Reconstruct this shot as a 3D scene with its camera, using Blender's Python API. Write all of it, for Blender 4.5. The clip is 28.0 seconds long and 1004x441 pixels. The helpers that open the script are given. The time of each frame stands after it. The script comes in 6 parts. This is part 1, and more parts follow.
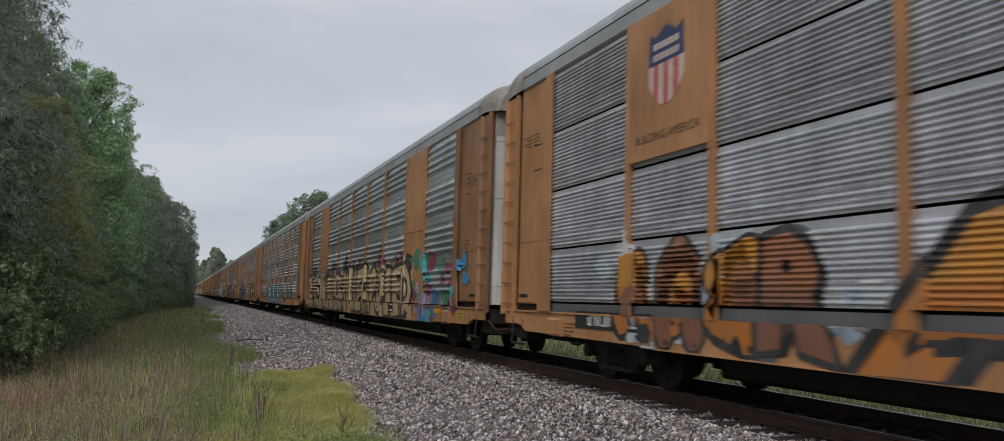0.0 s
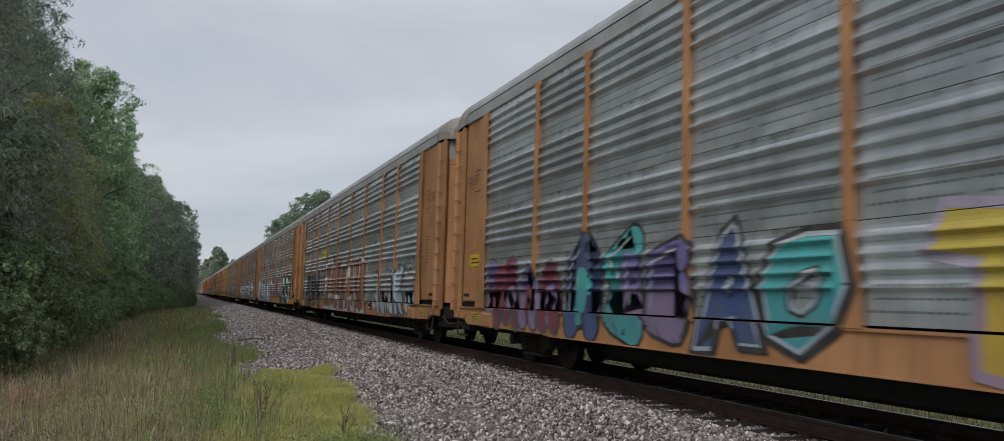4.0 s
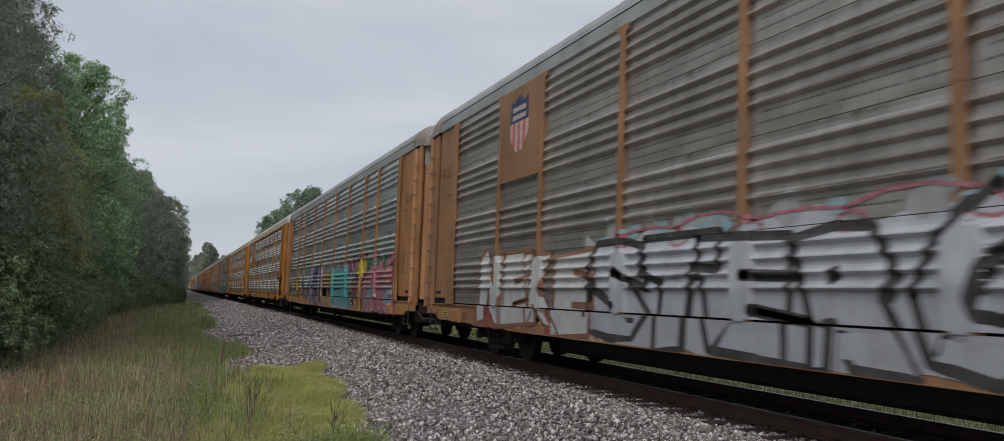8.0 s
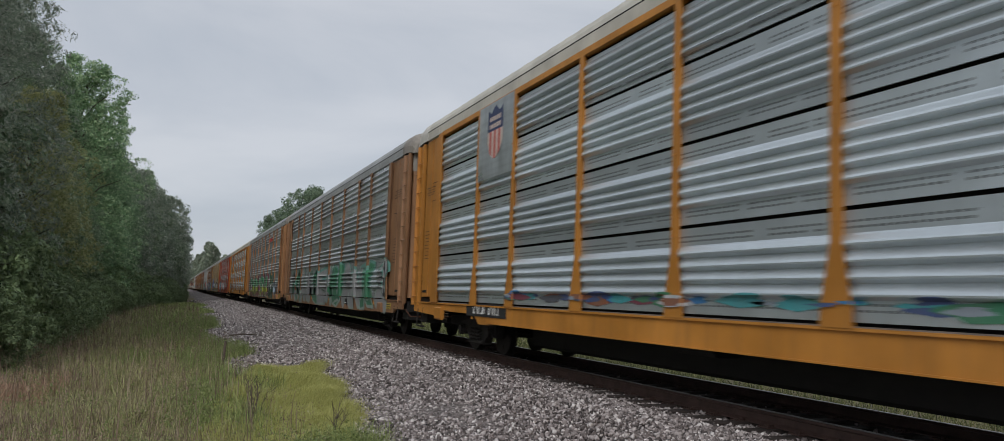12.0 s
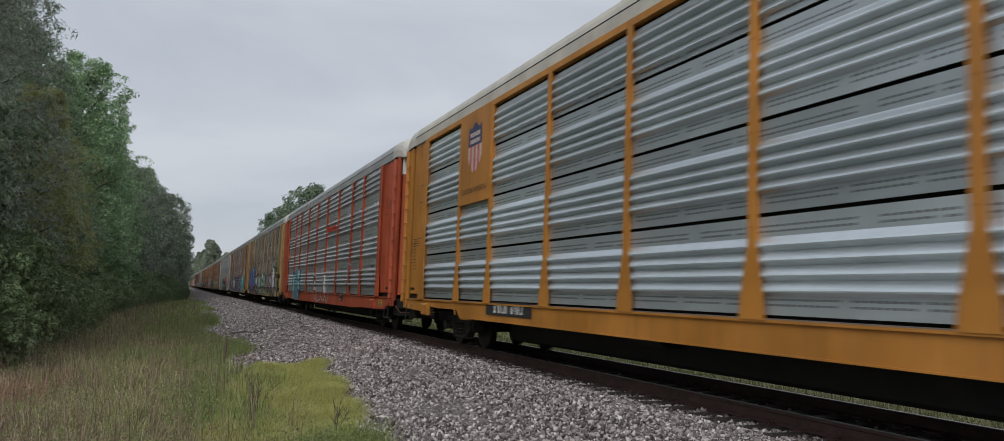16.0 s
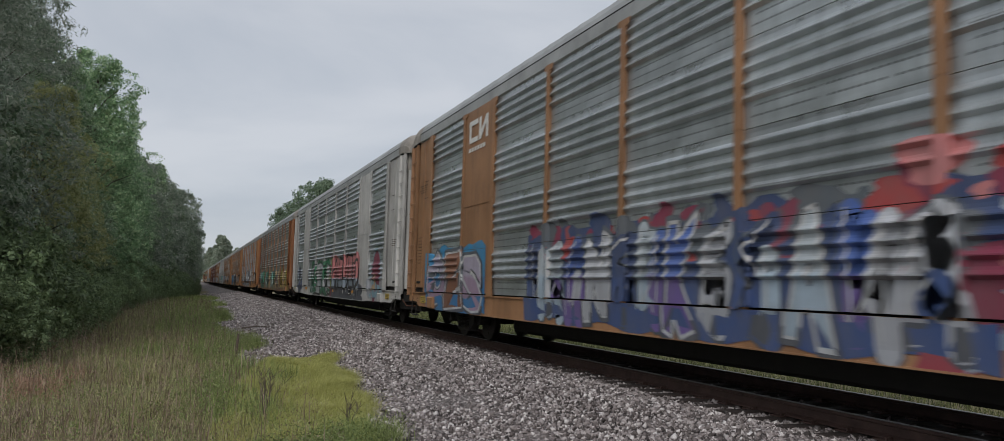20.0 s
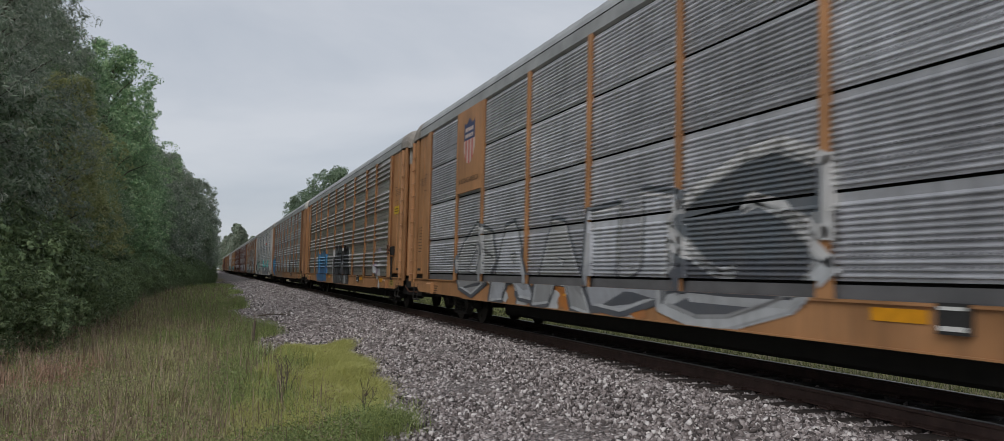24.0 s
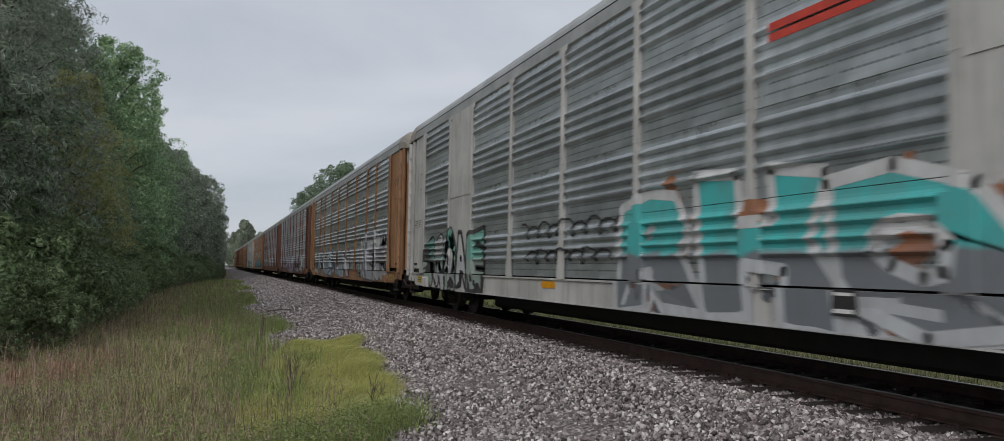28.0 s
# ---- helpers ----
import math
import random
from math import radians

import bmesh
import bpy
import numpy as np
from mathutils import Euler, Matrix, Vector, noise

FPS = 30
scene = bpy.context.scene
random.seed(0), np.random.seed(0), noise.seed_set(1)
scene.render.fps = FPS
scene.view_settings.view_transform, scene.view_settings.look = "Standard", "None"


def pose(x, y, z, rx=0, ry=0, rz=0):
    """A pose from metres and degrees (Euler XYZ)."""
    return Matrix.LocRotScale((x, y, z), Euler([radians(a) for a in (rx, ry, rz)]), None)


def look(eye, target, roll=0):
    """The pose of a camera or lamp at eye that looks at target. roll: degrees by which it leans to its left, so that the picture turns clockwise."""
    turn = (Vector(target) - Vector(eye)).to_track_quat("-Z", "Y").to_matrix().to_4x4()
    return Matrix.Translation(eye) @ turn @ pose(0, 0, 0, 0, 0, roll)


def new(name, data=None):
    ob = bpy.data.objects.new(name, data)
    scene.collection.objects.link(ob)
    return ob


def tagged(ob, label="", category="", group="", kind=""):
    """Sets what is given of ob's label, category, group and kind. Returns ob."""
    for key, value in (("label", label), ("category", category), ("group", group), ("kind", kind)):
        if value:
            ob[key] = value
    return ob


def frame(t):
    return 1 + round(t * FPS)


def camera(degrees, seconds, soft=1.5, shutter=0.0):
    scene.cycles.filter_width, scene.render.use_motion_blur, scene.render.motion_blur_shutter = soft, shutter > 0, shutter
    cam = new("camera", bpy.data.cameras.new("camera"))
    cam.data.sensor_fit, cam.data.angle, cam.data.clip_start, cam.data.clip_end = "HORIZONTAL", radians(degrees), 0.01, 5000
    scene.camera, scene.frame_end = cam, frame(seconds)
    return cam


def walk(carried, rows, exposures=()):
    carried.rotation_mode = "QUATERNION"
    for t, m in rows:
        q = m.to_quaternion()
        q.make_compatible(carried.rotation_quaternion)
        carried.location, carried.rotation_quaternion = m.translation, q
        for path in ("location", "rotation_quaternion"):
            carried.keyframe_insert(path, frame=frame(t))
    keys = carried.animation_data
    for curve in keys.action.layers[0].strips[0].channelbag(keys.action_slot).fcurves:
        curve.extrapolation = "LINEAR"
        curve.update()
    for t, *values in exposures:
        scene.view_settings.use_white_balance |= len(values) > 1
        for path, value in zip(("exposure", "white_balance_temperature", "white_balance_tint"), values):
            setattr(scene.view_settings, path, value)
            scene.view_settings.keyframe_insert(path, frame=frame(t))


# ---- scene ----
EYE = (0.0, 0.0, 1.196)
TURNS = [
    (0.0, 95.538, -1.599, -20.771),
    (0.5, 95.537, -1.620, -20.752),
    (1.0, 95.530, -1.637, -20.719),
    (1.5, 95.528, -1.618, -20.693),
    (2.0, 95.534, -1.600, -20.676),
    (2.5, 95.537, -1.624, -20.652),
    (3.0, 95.535, -1.657, -20.623),
    (3.5, 95.533, -1.668, -20.610),
    (5.5, 95.440, -1.897, -21.070),
    (6.0, 95.396, -1.925, -21.189),
    (6.5, 95.370, -1.936, -21.260),
    (7.0, 95.374, -1.977, -21.266),
    (7.5, 95.385, -2.047, -21.277),
    (8.0, 95.392, -2.076, -21.283),
    (8.5, 95.387, -2.073, -21.278),
    (9.0, 95.384, -2.079, -21.264),
    (9.5, 95.383, -2.084, -21.243),
    (10.0, 95.372, -2.055, -21.227),
    (10.5, 95.361, -2.032, -21.221),
    (11.0, 95.361, -2.057, -21.212),
    (11.5, 95.364, -2.103, -21.190),
    (12.0, 95.362, -2.129, -21.175),
    (12.5, 95.360, -2.140, -21.174),
    (14.5, 95.191, -2.053, -21.153),
    (15.0, 95.187, -2.046, -21.146),
    (15.5, 95.182, -2.045, -21.133),
    (16.0, 95.182, -2.055, -21.113),
    (16.5, 95.177, -2.057, -21.086),
    (17.0, 95.167, -2.035, -21.068),
    (17.5, 95.161, -2.027, -21.053),
    (18.0, 95.148, -2.065, -21.038),
    (18.5, 95.067, -2.033, -20.957),
    (19.0, 94.891, -1.844, -20.745),
    (19.5, 94.740, -1.685, -20.524),
    (20.0, 94.696, -1.673, -20.424),
    (20.5, 94.700, -1.718, -20.404),
    (21.0, 94.655, -1.749, -20.370),
    (21.5, 94.574, -1.753, -20.324),
    (23.5, 93.783, -1.488, -19.662),
    (24.0, 93.764, -1.392, -19.438),
    (24.5, 93.764, -1.337, -19.241),
    (25.0, 93.777, -1.344, -19.191),
    (25.5, 93.783, -1.351, -19.175),
    (26.0, 93.750, -1.309, -19.140),
    (26.5, 93.608, -1.170, -19.071),
    (27.0, 93.434, -1.047, -19.005),
    (27.5, 93.358, -1.009, -18.969),
    (28.0, 93.349, -1.002, -18.947),
]
cam = camera(62.14, 28.0, soft=0.55, shutter=0.16)
walk(cam, [(t, pose(*EYE, a, b, c)) for t, a, b, c in TURNS], exposures=[(0, 0.0), (28, 0.0)])

TRACK_X = 7.33          # centre line of the track, rail top at z = 0
CAR = 28.5              # coupled length of one car
# metres that the train has rolled towards the camera
ROLLED = [(0, -0.5), (1, 19.73), (2, 40.67), (3, 61.06), (6, 123.72), (7, 144.96), (8, 165.66), (9, 186.76), (10, 207.85), (11, 228.51), (12, 249.8), (15, 313.16), (16, 334.06), (17, 355.36), (18, 376.42), (19, 397.84), (20, 419.12), (21, 440.14), (24, 503.04), (25, 524.46), (26, 545.59), (27, 566.04), (28, 587.2)]
FIRST_COUPLING = 15.06


# ---- world and sun ----
def make_world():
    w = bpy.data.worlds.new("overcast")
    scene.world = w
    w.use_nodes = True
    nt = w.node_tree
    n = nt.nodes
    bg = n["Background"]
    sky = n.new("ShaderNodeTexSky")
    sky.sky_type = "NISHITA"
    sky.sun_disc = False
    sky.sun_elevation = radians(42)
    sky.sun_rotation = radians(219)
    co = n.new("ShaderNodeTexCoord")
    mp = n.new("ShaderNodeMapping")
    mp.inputs["Scale"].default_value = (1.0, 1.0, 3.2)
    mp.inputs["Location"].default_value = (3.1, 0.4, 1.7)
    nt.links.new(co.outputs["Generated"], mp.inputs["Vector"])
    no = n.new("ShaderNodeTexNoise")
    no.inputs["Scale"].default_value = 1.9
    no.inputs["Detail"].default_value = 7
    no.inputs["Roughness"].default_value = 0.52
    no.inputs["Distortion"].default_value = 0.5
    nt.links.new(mp.outputs[0], no.inputs["Vector"])
    ra = n.new("ShaderNodeValToRGB")
    ra.color_ramp.elements[0].position = 0.34
    ra.color_ramp.elements[0].color = (0.74, 0.81, 0.92, 1)
    ra.color_ramp.elements[1].position = 0.60
    ra.color_ramp.elements[1].color = (1.0, 1.04, 1.12, 1)
    nt.links.new(no.outputs["Fac"], ra.inputs[0])
    sc = n.new("ShaderNodeVectorMath")
    sc.operation = "SCALE"
    sc.inputs["Scale"].default_value = SKY_GREY
    nt.links.new(ra.outputs[0], sc.inputs[0])
    mx = n.new("ShaderNodeMixRGB")
    mx.inputs[0].default_value = 0.9
    nt.links.new(sky.outputs[0], mx.inputs[1])
    nt.links.new(sc.outputs[0], mx.inputs[2])
    nt.links.new(mx.outputs[0], bg.inputs["Color"])
    bg.inputs["Strength"].default_value = 0.1
    sun = new("sun", bpy.data.lights.new("sun", "SUN"))
    sun.data.energy = 1.5
    sun.data.angle = radians(35)
    sun.data.color = (1.0, 0.97, 0.93)
    sun.matrix_world = look((-32, -40, 46), (0, 0, 0))


SKY_GREY = 6.2
make_world()


# ---- materials ----
def nodes_of(name):
    m = bpy.data.materials.new(name)
    m.use_nodes = True
    return m, m.node_tree, m.node_tree.nodes["Principled BSDF"]


def noise_node(nt, scale, detail=4, rough=0.55, stretch=None, space="Object"):
    co = nt.nodes.new("ShaderNodeTexCoord")
    no = nt.nodes.new("ShaderNodeTexNoise")
    no.inputs["Scale"].default_value = scale
    no.inputs["Detail"].default_value = detail
    no.inputs["Roughness"].default_value = rough
    src = co.outputs[space]
    if stretch:
        mp = nt.nodes.new("ShaderNodeMapping")
        mp.inputs["Scale"].default_value = stretch
        nt.links.new(src, mp.inputs["Vector"])
        src = mp.outputs[0]
    nt.links.new(src, no.inputs["Vector"])
    return no


def ramp(nt, src, stops):
    r = nt.nodes.new("ShaderNodeValToRGB")
    e = r.color_ramp.elements
    while len(e) < len(stops):
        e.new(0.5)
    for k, (p, c) in zip(e, stops):
        k.position = p
        k.color = (*c, 1) if len(c) == 3 else c
    nt.links.new(src, r.inputs[0])
    return r


def mix(nt, fac, a, b, kind="MIX"):
    m = nt.nodes.new("ShaderNodeMixRGB")
    m.blend_type = kind
    for i, v in ((0, fac), (1, a), (2, b)):
        if isinstance(v, (int, float)):
            m.inputs[i].default_value = v
        elif isinstance(v, tuple):
            m.inputs[i].default_value = (*v, 1)
        else:
            nt.links.new(v, m.inputs[i])
    return m.outputs[0]


def bump(nt, bsdf, src, strength, dist=0.01):
    b = nt.nodes.new("ShaderNodeBump")
    b.inputs["Strength"].default_value = strength
    b.inputs["Distance"].default_value = dist
    nt.links.new(src, b.inputs["Height"])
    nt.links.new(b.outputs[0], bsdf.inputs["Normal"])


def grey(v):
    return (v, v, v)


def paint(name, col, dirt=0.35, rust=0.25, rough=0.55):
    """Weathered car paint: faded patches, downward streaks, rust spots."""
    m, nt, b = nodes_of(name)
    a = noise_node(nt, 0.9, 5)
    fade = ramp(nt, a.outputs["Fac"], [(0.3, tuple(c * 0.72 for c in col)), (0.7, tuple(min(1, c * 1.12 + 0.015) for c in col))])
    st = noise_node(nt, 3.0, 5, 0.6, (3.0, 3.0, 0.22))
    sm = ramp(nt, st.outputs["Fac"], [(0.45, grey(0)), (0.75, grey(dirt))])
    c1 = mix(nt, sm.outputs[0], fade.outputs[0], (0.055, 0.045, 0.038))
    ru = noise_node(nt, 5.5, 8, 0.7)
    rm = ramp(nt, ru.outputs["Fac"], [(0.60, grey(0)), (0.72, grey(rust))])
    c2 = mix(nt, rm.outputs[0], c1, (0.13, 0.05, 0.022))
    inf = nt.nodes.new("ShaderNodeObjectInfo")
    hv = nt.nodes.new("ShaderNodeHueSaturation")
    mr = nt.nodes.new("ShaderNodeMapRange")
    mr.inputs["To Min"].default_value, mr.inputs["To Max"].default_value = 0.88, 1.08
    nt.links.new(inf.outputs["Random"], mr.inputs["Value"])
    nt.links.new(mr.outputs[0], hv.inputs["Value"])
    nt.links.new(c2, hv.inputs["Color"])
    nt.links.new(hv.outputs[0], b.inputs["Base Color"])
    b.inputs["Roughness"].default_value = rough
    fine = noise_node(nt, 40, 3)
    bump(nt, b, fine.outputs["Fac"], 0.12, 0.004)
    return m


def galvanised(name, col, dirt_col, dirt=0.5, metal=0.25, rough=0.42, vary=1.0, rows=False):
    """Zinc side panels: punched rows of slots, streaks, mottled dirt."""
    m, nt, b = nodes_of(name)
    N = nt.nodes
    a = noise_node(nt, 1.3, 5, 0.6)
    base = ramp(nt, a.outputs["Fac"], [(0.3, tuple(c * (1 - 0.25 * vary) for c in col)), (0.72, tuple(c * (1 + 0.15 * vary) for c in col))])
    st = noise_node(nt, 2.5, 6, 0.62, (1.0, 5.0, 0.35))
    sm = ramp(nt, st.outputs["Fac"], [(0.38, grey(0)), (0.72, grey(dirt))])
    c1 = mix(nt, sm.outputs[0], base.outputs[0], dirt_col)
    band = noise_node(nt, 1.0, 3, 0.5, (0.2, 0.25, 7.0))
    bm_ = ramp(nt, band.outputs["Fac"], [(0.40, grey(0)), (0.62, grey(dirt * 0.7))])
    c1 = mix(nt, bm_.outputs[0], c1, dirt_col)
    # slots: short dashes along the panel in the flat lower third
    co = N.new("ShaderNodeTexCoord")
    sep = N.new("ShaderNodeSeparateXYZ")
    nt.links.new(co.outputs["Object"], sep.inputs[0])

    def math_(op, x, y=None):
        k = N.new("ShaderNodeMath")
        k.operation = op
        for i, v in enumerate((x, y)):
            if v is None:
                continue
            if isinstance(v, (int, float)):
                k.inputs[i].default_value = v
            else:
                nt.links.new(v, k.inputs[i])
        return k.outputs[0]
    fy = math_("FRACT", math_("MULTIPLY", sep.outputs["Y"], 1 / 0.085))
    fz = math_("FRACT", math_("MULTIPLY", sep.outputs["Z"], 1 / 0.115))
    dash = math_("MULTIPLY", math_("GREATER_THAN", fy, 0.42), math_("LESS_THAN", fz, 0.2))
    low = math_("MULTIPLY", math_("LESS_THAN", sep.outputs["Z"], 0.40), math_("GREATER_THAN", sep.outputs["Z"], 0.05))
    if rows:
        # two rows of slots by the lower edge of each panel and two by its upper edge
        sg = N.new("ShaderNodeSeparateXYZ")
        nt.links.new(co.outputs["Generated"], sg.inputs[0])
        gz = math_("ABSOLUTE", math_("SUBTRACT", sg.outputs["Z"], 0.5))
        near = lambda at: math_("LESS_THAN", math_("ABSOLUTE", math_("SUBTRACT", gz, at)), 0.011)
        low = math_("ADD", near(0.40), near(0.345))
        dash = math_("GREATER_THAN", fy, 0.36)
    brk = noise_node(nt, 1.7, 2, 0.5, (1, 1, 0.5))
    some = math_("GREATER_THAN", brk.outputs["Fac"], 0.43)
    slot = math_("MULTIPLY", math_("MULTIPLY", dash, low), math_("MULTIPLY", some, 0.75))
    c2 = mix(nt, slot, c1, (0.02, 0.02, 0.02))
    inf = N.new("ShaderNodeObjectInfo")
    hv = N.new("ShaderNodeHueSaturation")
    mr = N.new("ShaderNodeMapRange")
    mr.inputs["To Min"].default_value, mr.inputs["To Max"].default_value = 0.82, 1.12
    nt.links.new(inf.outputs["Random"], mr.inputs["Value"])
    nt.links.new(mr.outputs[0], hv.inputs["Value"])
    nt.links.new(c2, hv.inputs["Color"])
    nt.links.new(hv.outputs[0], b.inputs["Base Color"])
    b.inputs["Metallic"].default_value = metal
    rr = ramp(nt, a.outputs["Fac"], [(0.3, grey(rough - 0.08 * vary)), (0.7, grey(rough + 0.18 * vary))])
    nt.links.new(rr.outputs[0], b.inputs["Roughness"])
    fine = noise_node(nt, 14, 4)
    bump(nt, b, fine.outputs["Fac"], 0.15, 0.006)
    return m


def plain(name, col, rough=0.7, metal=0.0, var=0.25, scale=6.0, bumpy=0.2, space="Object"):
    m, nt, b = nodes_of(name)
    a = noise_node(nt, scale, 6, 0.62, space=space)
    r = ramp(nt, a.outputs["Fac"], [(0.28, tuple(c * (1 - var) for c in col)), (0.72, tuple(min(1, c * (1 + var)) for c in col))])
    nt.links.new(r.outputs[0], b.inputs["Base Color"])
    b.inputs["Roughness"].default_value = rough
    b.inputs["Metallic"].default_value = metal
    if bumpy:
        f = noise_node(nt, scale * 6, 4, 0.6, space=space)
        bump(nt, b, f.outputs["Fac"], bumpy, 0.01)
    return m


def islands(name, stops, rough=0.8, sheen=0.0, trans=0.0, extra=None, spread=0.15):
    """Many small pieces in one mesh: each takes its own tone."""
    m, nt, b = nodes_of(name)
    g = nt.nodes.new("ShaderNodeNewGeometry")
    r = ramp(nt, g.outputs["Random Per Island"], stops)
    col = r.outputs[0]
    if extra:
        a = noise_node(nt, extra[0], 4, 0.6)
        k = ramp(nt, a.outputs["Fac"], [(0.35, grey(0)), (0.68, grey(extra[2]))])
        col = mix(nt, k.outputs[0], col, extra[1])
    inf = nt.nodes.new("ShaderNodeObjectInfo")
    mr = nt.nodes.new("ShaderNodeMapRange")
    mr.inputs["To Min"].default_value, mr.inputs["To Max"].default_value = 1 - spread, 1 + spread
    nt.links.new(inf.outputs["Random"], mr.inputs["Value"])
    hv = nt.nodes.new("ShaderNodeHueSaturation")
    nt.links.new(mr.outputs[0], hv.inputs["Value"])
    nt.links.new(col, hv.inputs["Color"])
    nt.links.new(hv.outputs[0], b.inputs["Base Color"])
    b.inputs["Roughness"].default_value = rough
    if trans:
        t = nt.nodes.new("ShaderNodeBsdfTranslucent")
        nt.links.new(hv.outputs[0], t.inputs["Color"])
        ms = nt.nodes.new("ShaderNodeMixShader")
        ms.inputs[0].default_value = trans
        nt.links.new(b.outputs[0], ms.inputs[1])
        nt.links.new(t.outputs[0], ms.inputs[2])
        nt.links.new(ms.outputs[0], nt.nodes["Material Output"].inputs["Surface"])
    return m


PAINT = {
    "yellow": paint("yellow car paint", (0.50, 0.205, 0.025), 0.25, 0.15),
    "tan": paint("weathered tan yellow paint", (0.44, 0.215, 0.088), 0.3, 0.3),
    "brown": paint("faded brown yellow paint", (0.33, 0.168, 0.078), 0.4, 0.4),
    "orange": paint("rusty orange paint", (0.34, 0.13, 0.045), 0.4, 0.4),
    "red": paint("orange red car paint", (0.45, 0.075, 0.022), 0.3, 0.15),
    "white": paint("grimy white paint", (0.52, 0.51, 0.49), 0.35, 0.25),
    "ochre": paint("faded ochre yellow paint", (0.43, 0.285, 0.115), 0.35, 0.3),
    "maroon": paint("dark red brown paint", (0.15, 0.055, 0.035), 0.4, 0.3),
}
ZINC = {
    "clean": galvanised("clean zinc panels", (0.67, 0.74, 0.78), (0.34, 0.385, 0.41), 0.14, 0.7, 0.32, 0.3, True),
    "grey": galvanised("grey zinc panels", (0.66, 0.705, 0.725), (0.19, 0.205, 0.212), 0.36, 0.72, 0.31),
    "dull": galvanised("dull ribbed zinc panels", (0.62, 0.63, 0.67), (0.16, 0.16, 0.17), 0.36, 0.4, 0.42),
    "brown": galvanised("brown stained zinc panels", (0.54, 0.51, 0.475), (0.12, 0.105, 0.09), 0.42, 0.68, 0.34),
    "rust": galvanised("rust brown panels", (0.17, 0.12, 0.095), (0.07, 0.045, 0.033), 0.6, 0.1, 0.6),
}
ROOF = {
    "grey": plain("grey roof sheet", (0.34, 0.35, 0.35), 0.5, 0.2, 0.25, 1.5, 0.1),
    "cream": plain("cream roof sheet", (0.50, 0.48, 0.42), 0.55, 0.0, 0.2, 1.5, 0.1),
    "dark": plain("dark grey foot board", (0.12, 0.12, 0.125), 0.6, 0.1, 0.3, 1.5, 0.1),
    "brown": plain("brown roof sheet", (0.22, 0.18, 0.15), 0.6, 0.0, 0.3, 1.5, 0.1),
}
CAP = plain("cream end cap", (0.55, 0.53, 0.48), 0.5, 0.0, 0.2, 2.0, 0.1)
DULLCAP = plain("dull stained end cap", (0.27, 0.245, 0.215), 0.6, 0.0, 0.5, 1.6, 0.15)
# Black colour that stands in for shade inside the cars and along the eave.
UNLIT = plain("black of unlit hollows", (0.012, 0.012, 0.012), 0.9, 0, 0.3, 2, 0)
UNDER = plain("black underframe grease and gap shade", (0.012, 0.011, 0.010), 0.75, 0.1, 0.5, 5, 0.3)
TRUCK = plain("dusty dark cast steel", (0.026, 0.023, 0.021), 0.7, 0.2, 0.5, 7, 0.3)
WHEEL = plain("dark rolled wheel steel", (0.025, 0.021, 0.019), 0.5, 0.6, 0.4, 6, 0.2)
RUSTY = plain("rusted coupler steel", (0.11, 0.05, 0.03), 0.8, 0.2, 0.5, 8, 0.4)
PRINT = plain("faded dark print", (0.085, 0.055, 0.035), 0.7, 0, 0.4, 8, 0)
BLACK = plain("black stencil paint", (0.02, 0.02, 0.02), 0.7, 0, 0.4, 8, 0)
WHITE = plain("white stencil paint", (0.62, 0.62, 0.60), 0.7, 0, 0.2, 8, 0)
STICKER = plain("bright yellow sticker", (0.62, 0.42, 0.01), 0.5, 0, 0.15, 8, 0)
DATA = plain("dull yellow data plate", (0.42, 0.30, 0.06), 0.6, 0, 0.3, 8, 0)
STRIPE = plain("amber reflective tape", (0.65, 0.28, 0.01), 0.4, 0, 0.2, 8, 0)
NAVY = plain("navy emblem paint", (0.035, 0.05, 0.12), 0.6, 0, 0.3, 8, 0)
PINK = plain("faded red emblem paint", (0.46, 0.10, 0.08), 0.6, 0, 0.25, 8, 0)
PALE = plain("pale emblem paint", (0.55, 0.45, 0.40), 0.6, 0, 0.2, 8, 0)
SCARLET = plain("scarlet stripe paint", (0.50, 0.05, 0.03), 0.6, 0, 0.25, 8, 0)
RAIL = plain("rusty brown rail", (0.075, 0.045, 0.038), 0.7, 0.3, 0.35, 4, 0.3)
RAILTOP = plain("worn rail head", (0.20, 0.18, 0.17), 0.38, 0.8, 0.25, 5, 0.05)
TIE = plain("dark creosoted sleeper wood", (0.045, 0.034, 0.03), 0.85, 0, 0.5, 5, 0.6)


# ---- mesh helpers ----
def raw(name, verts, faces, mats, index=None):
    """A mesh from vertices and faces of one corner count (an array) or mixed (a list)."""
    me = bpy.data.meshes.new(name)
    if isinstance(faces, np.ndarray):
        v = np.asarray(verts, np.float32)
        nf, k = faces.shape
        me.vertices.add(len(v))
        me.vertices.foreach_set("co", v.ravel())
        me.loops.add(nf * k)
        me.loops.foreach_set("vertex_index", faces.ravel().astype(np.int32))
        me.polygons.add(nf)
        me.polygons.foreach_set("loop_start", np.arange(0, nf * k, k, dtype=np.int32))
        me.update(calc_edges=True)
    else:
        me.from_pydata([tuple(p) for p in verts], [], faces)
    for m in (mats if isinstance(mats, (list, tuple)) else [mats]):
        me.materials.append(m)
    if index is not None:
        me.polygons.foreach_set("material_index", np.asarray(index, np.int32))
    me.update()
    return me


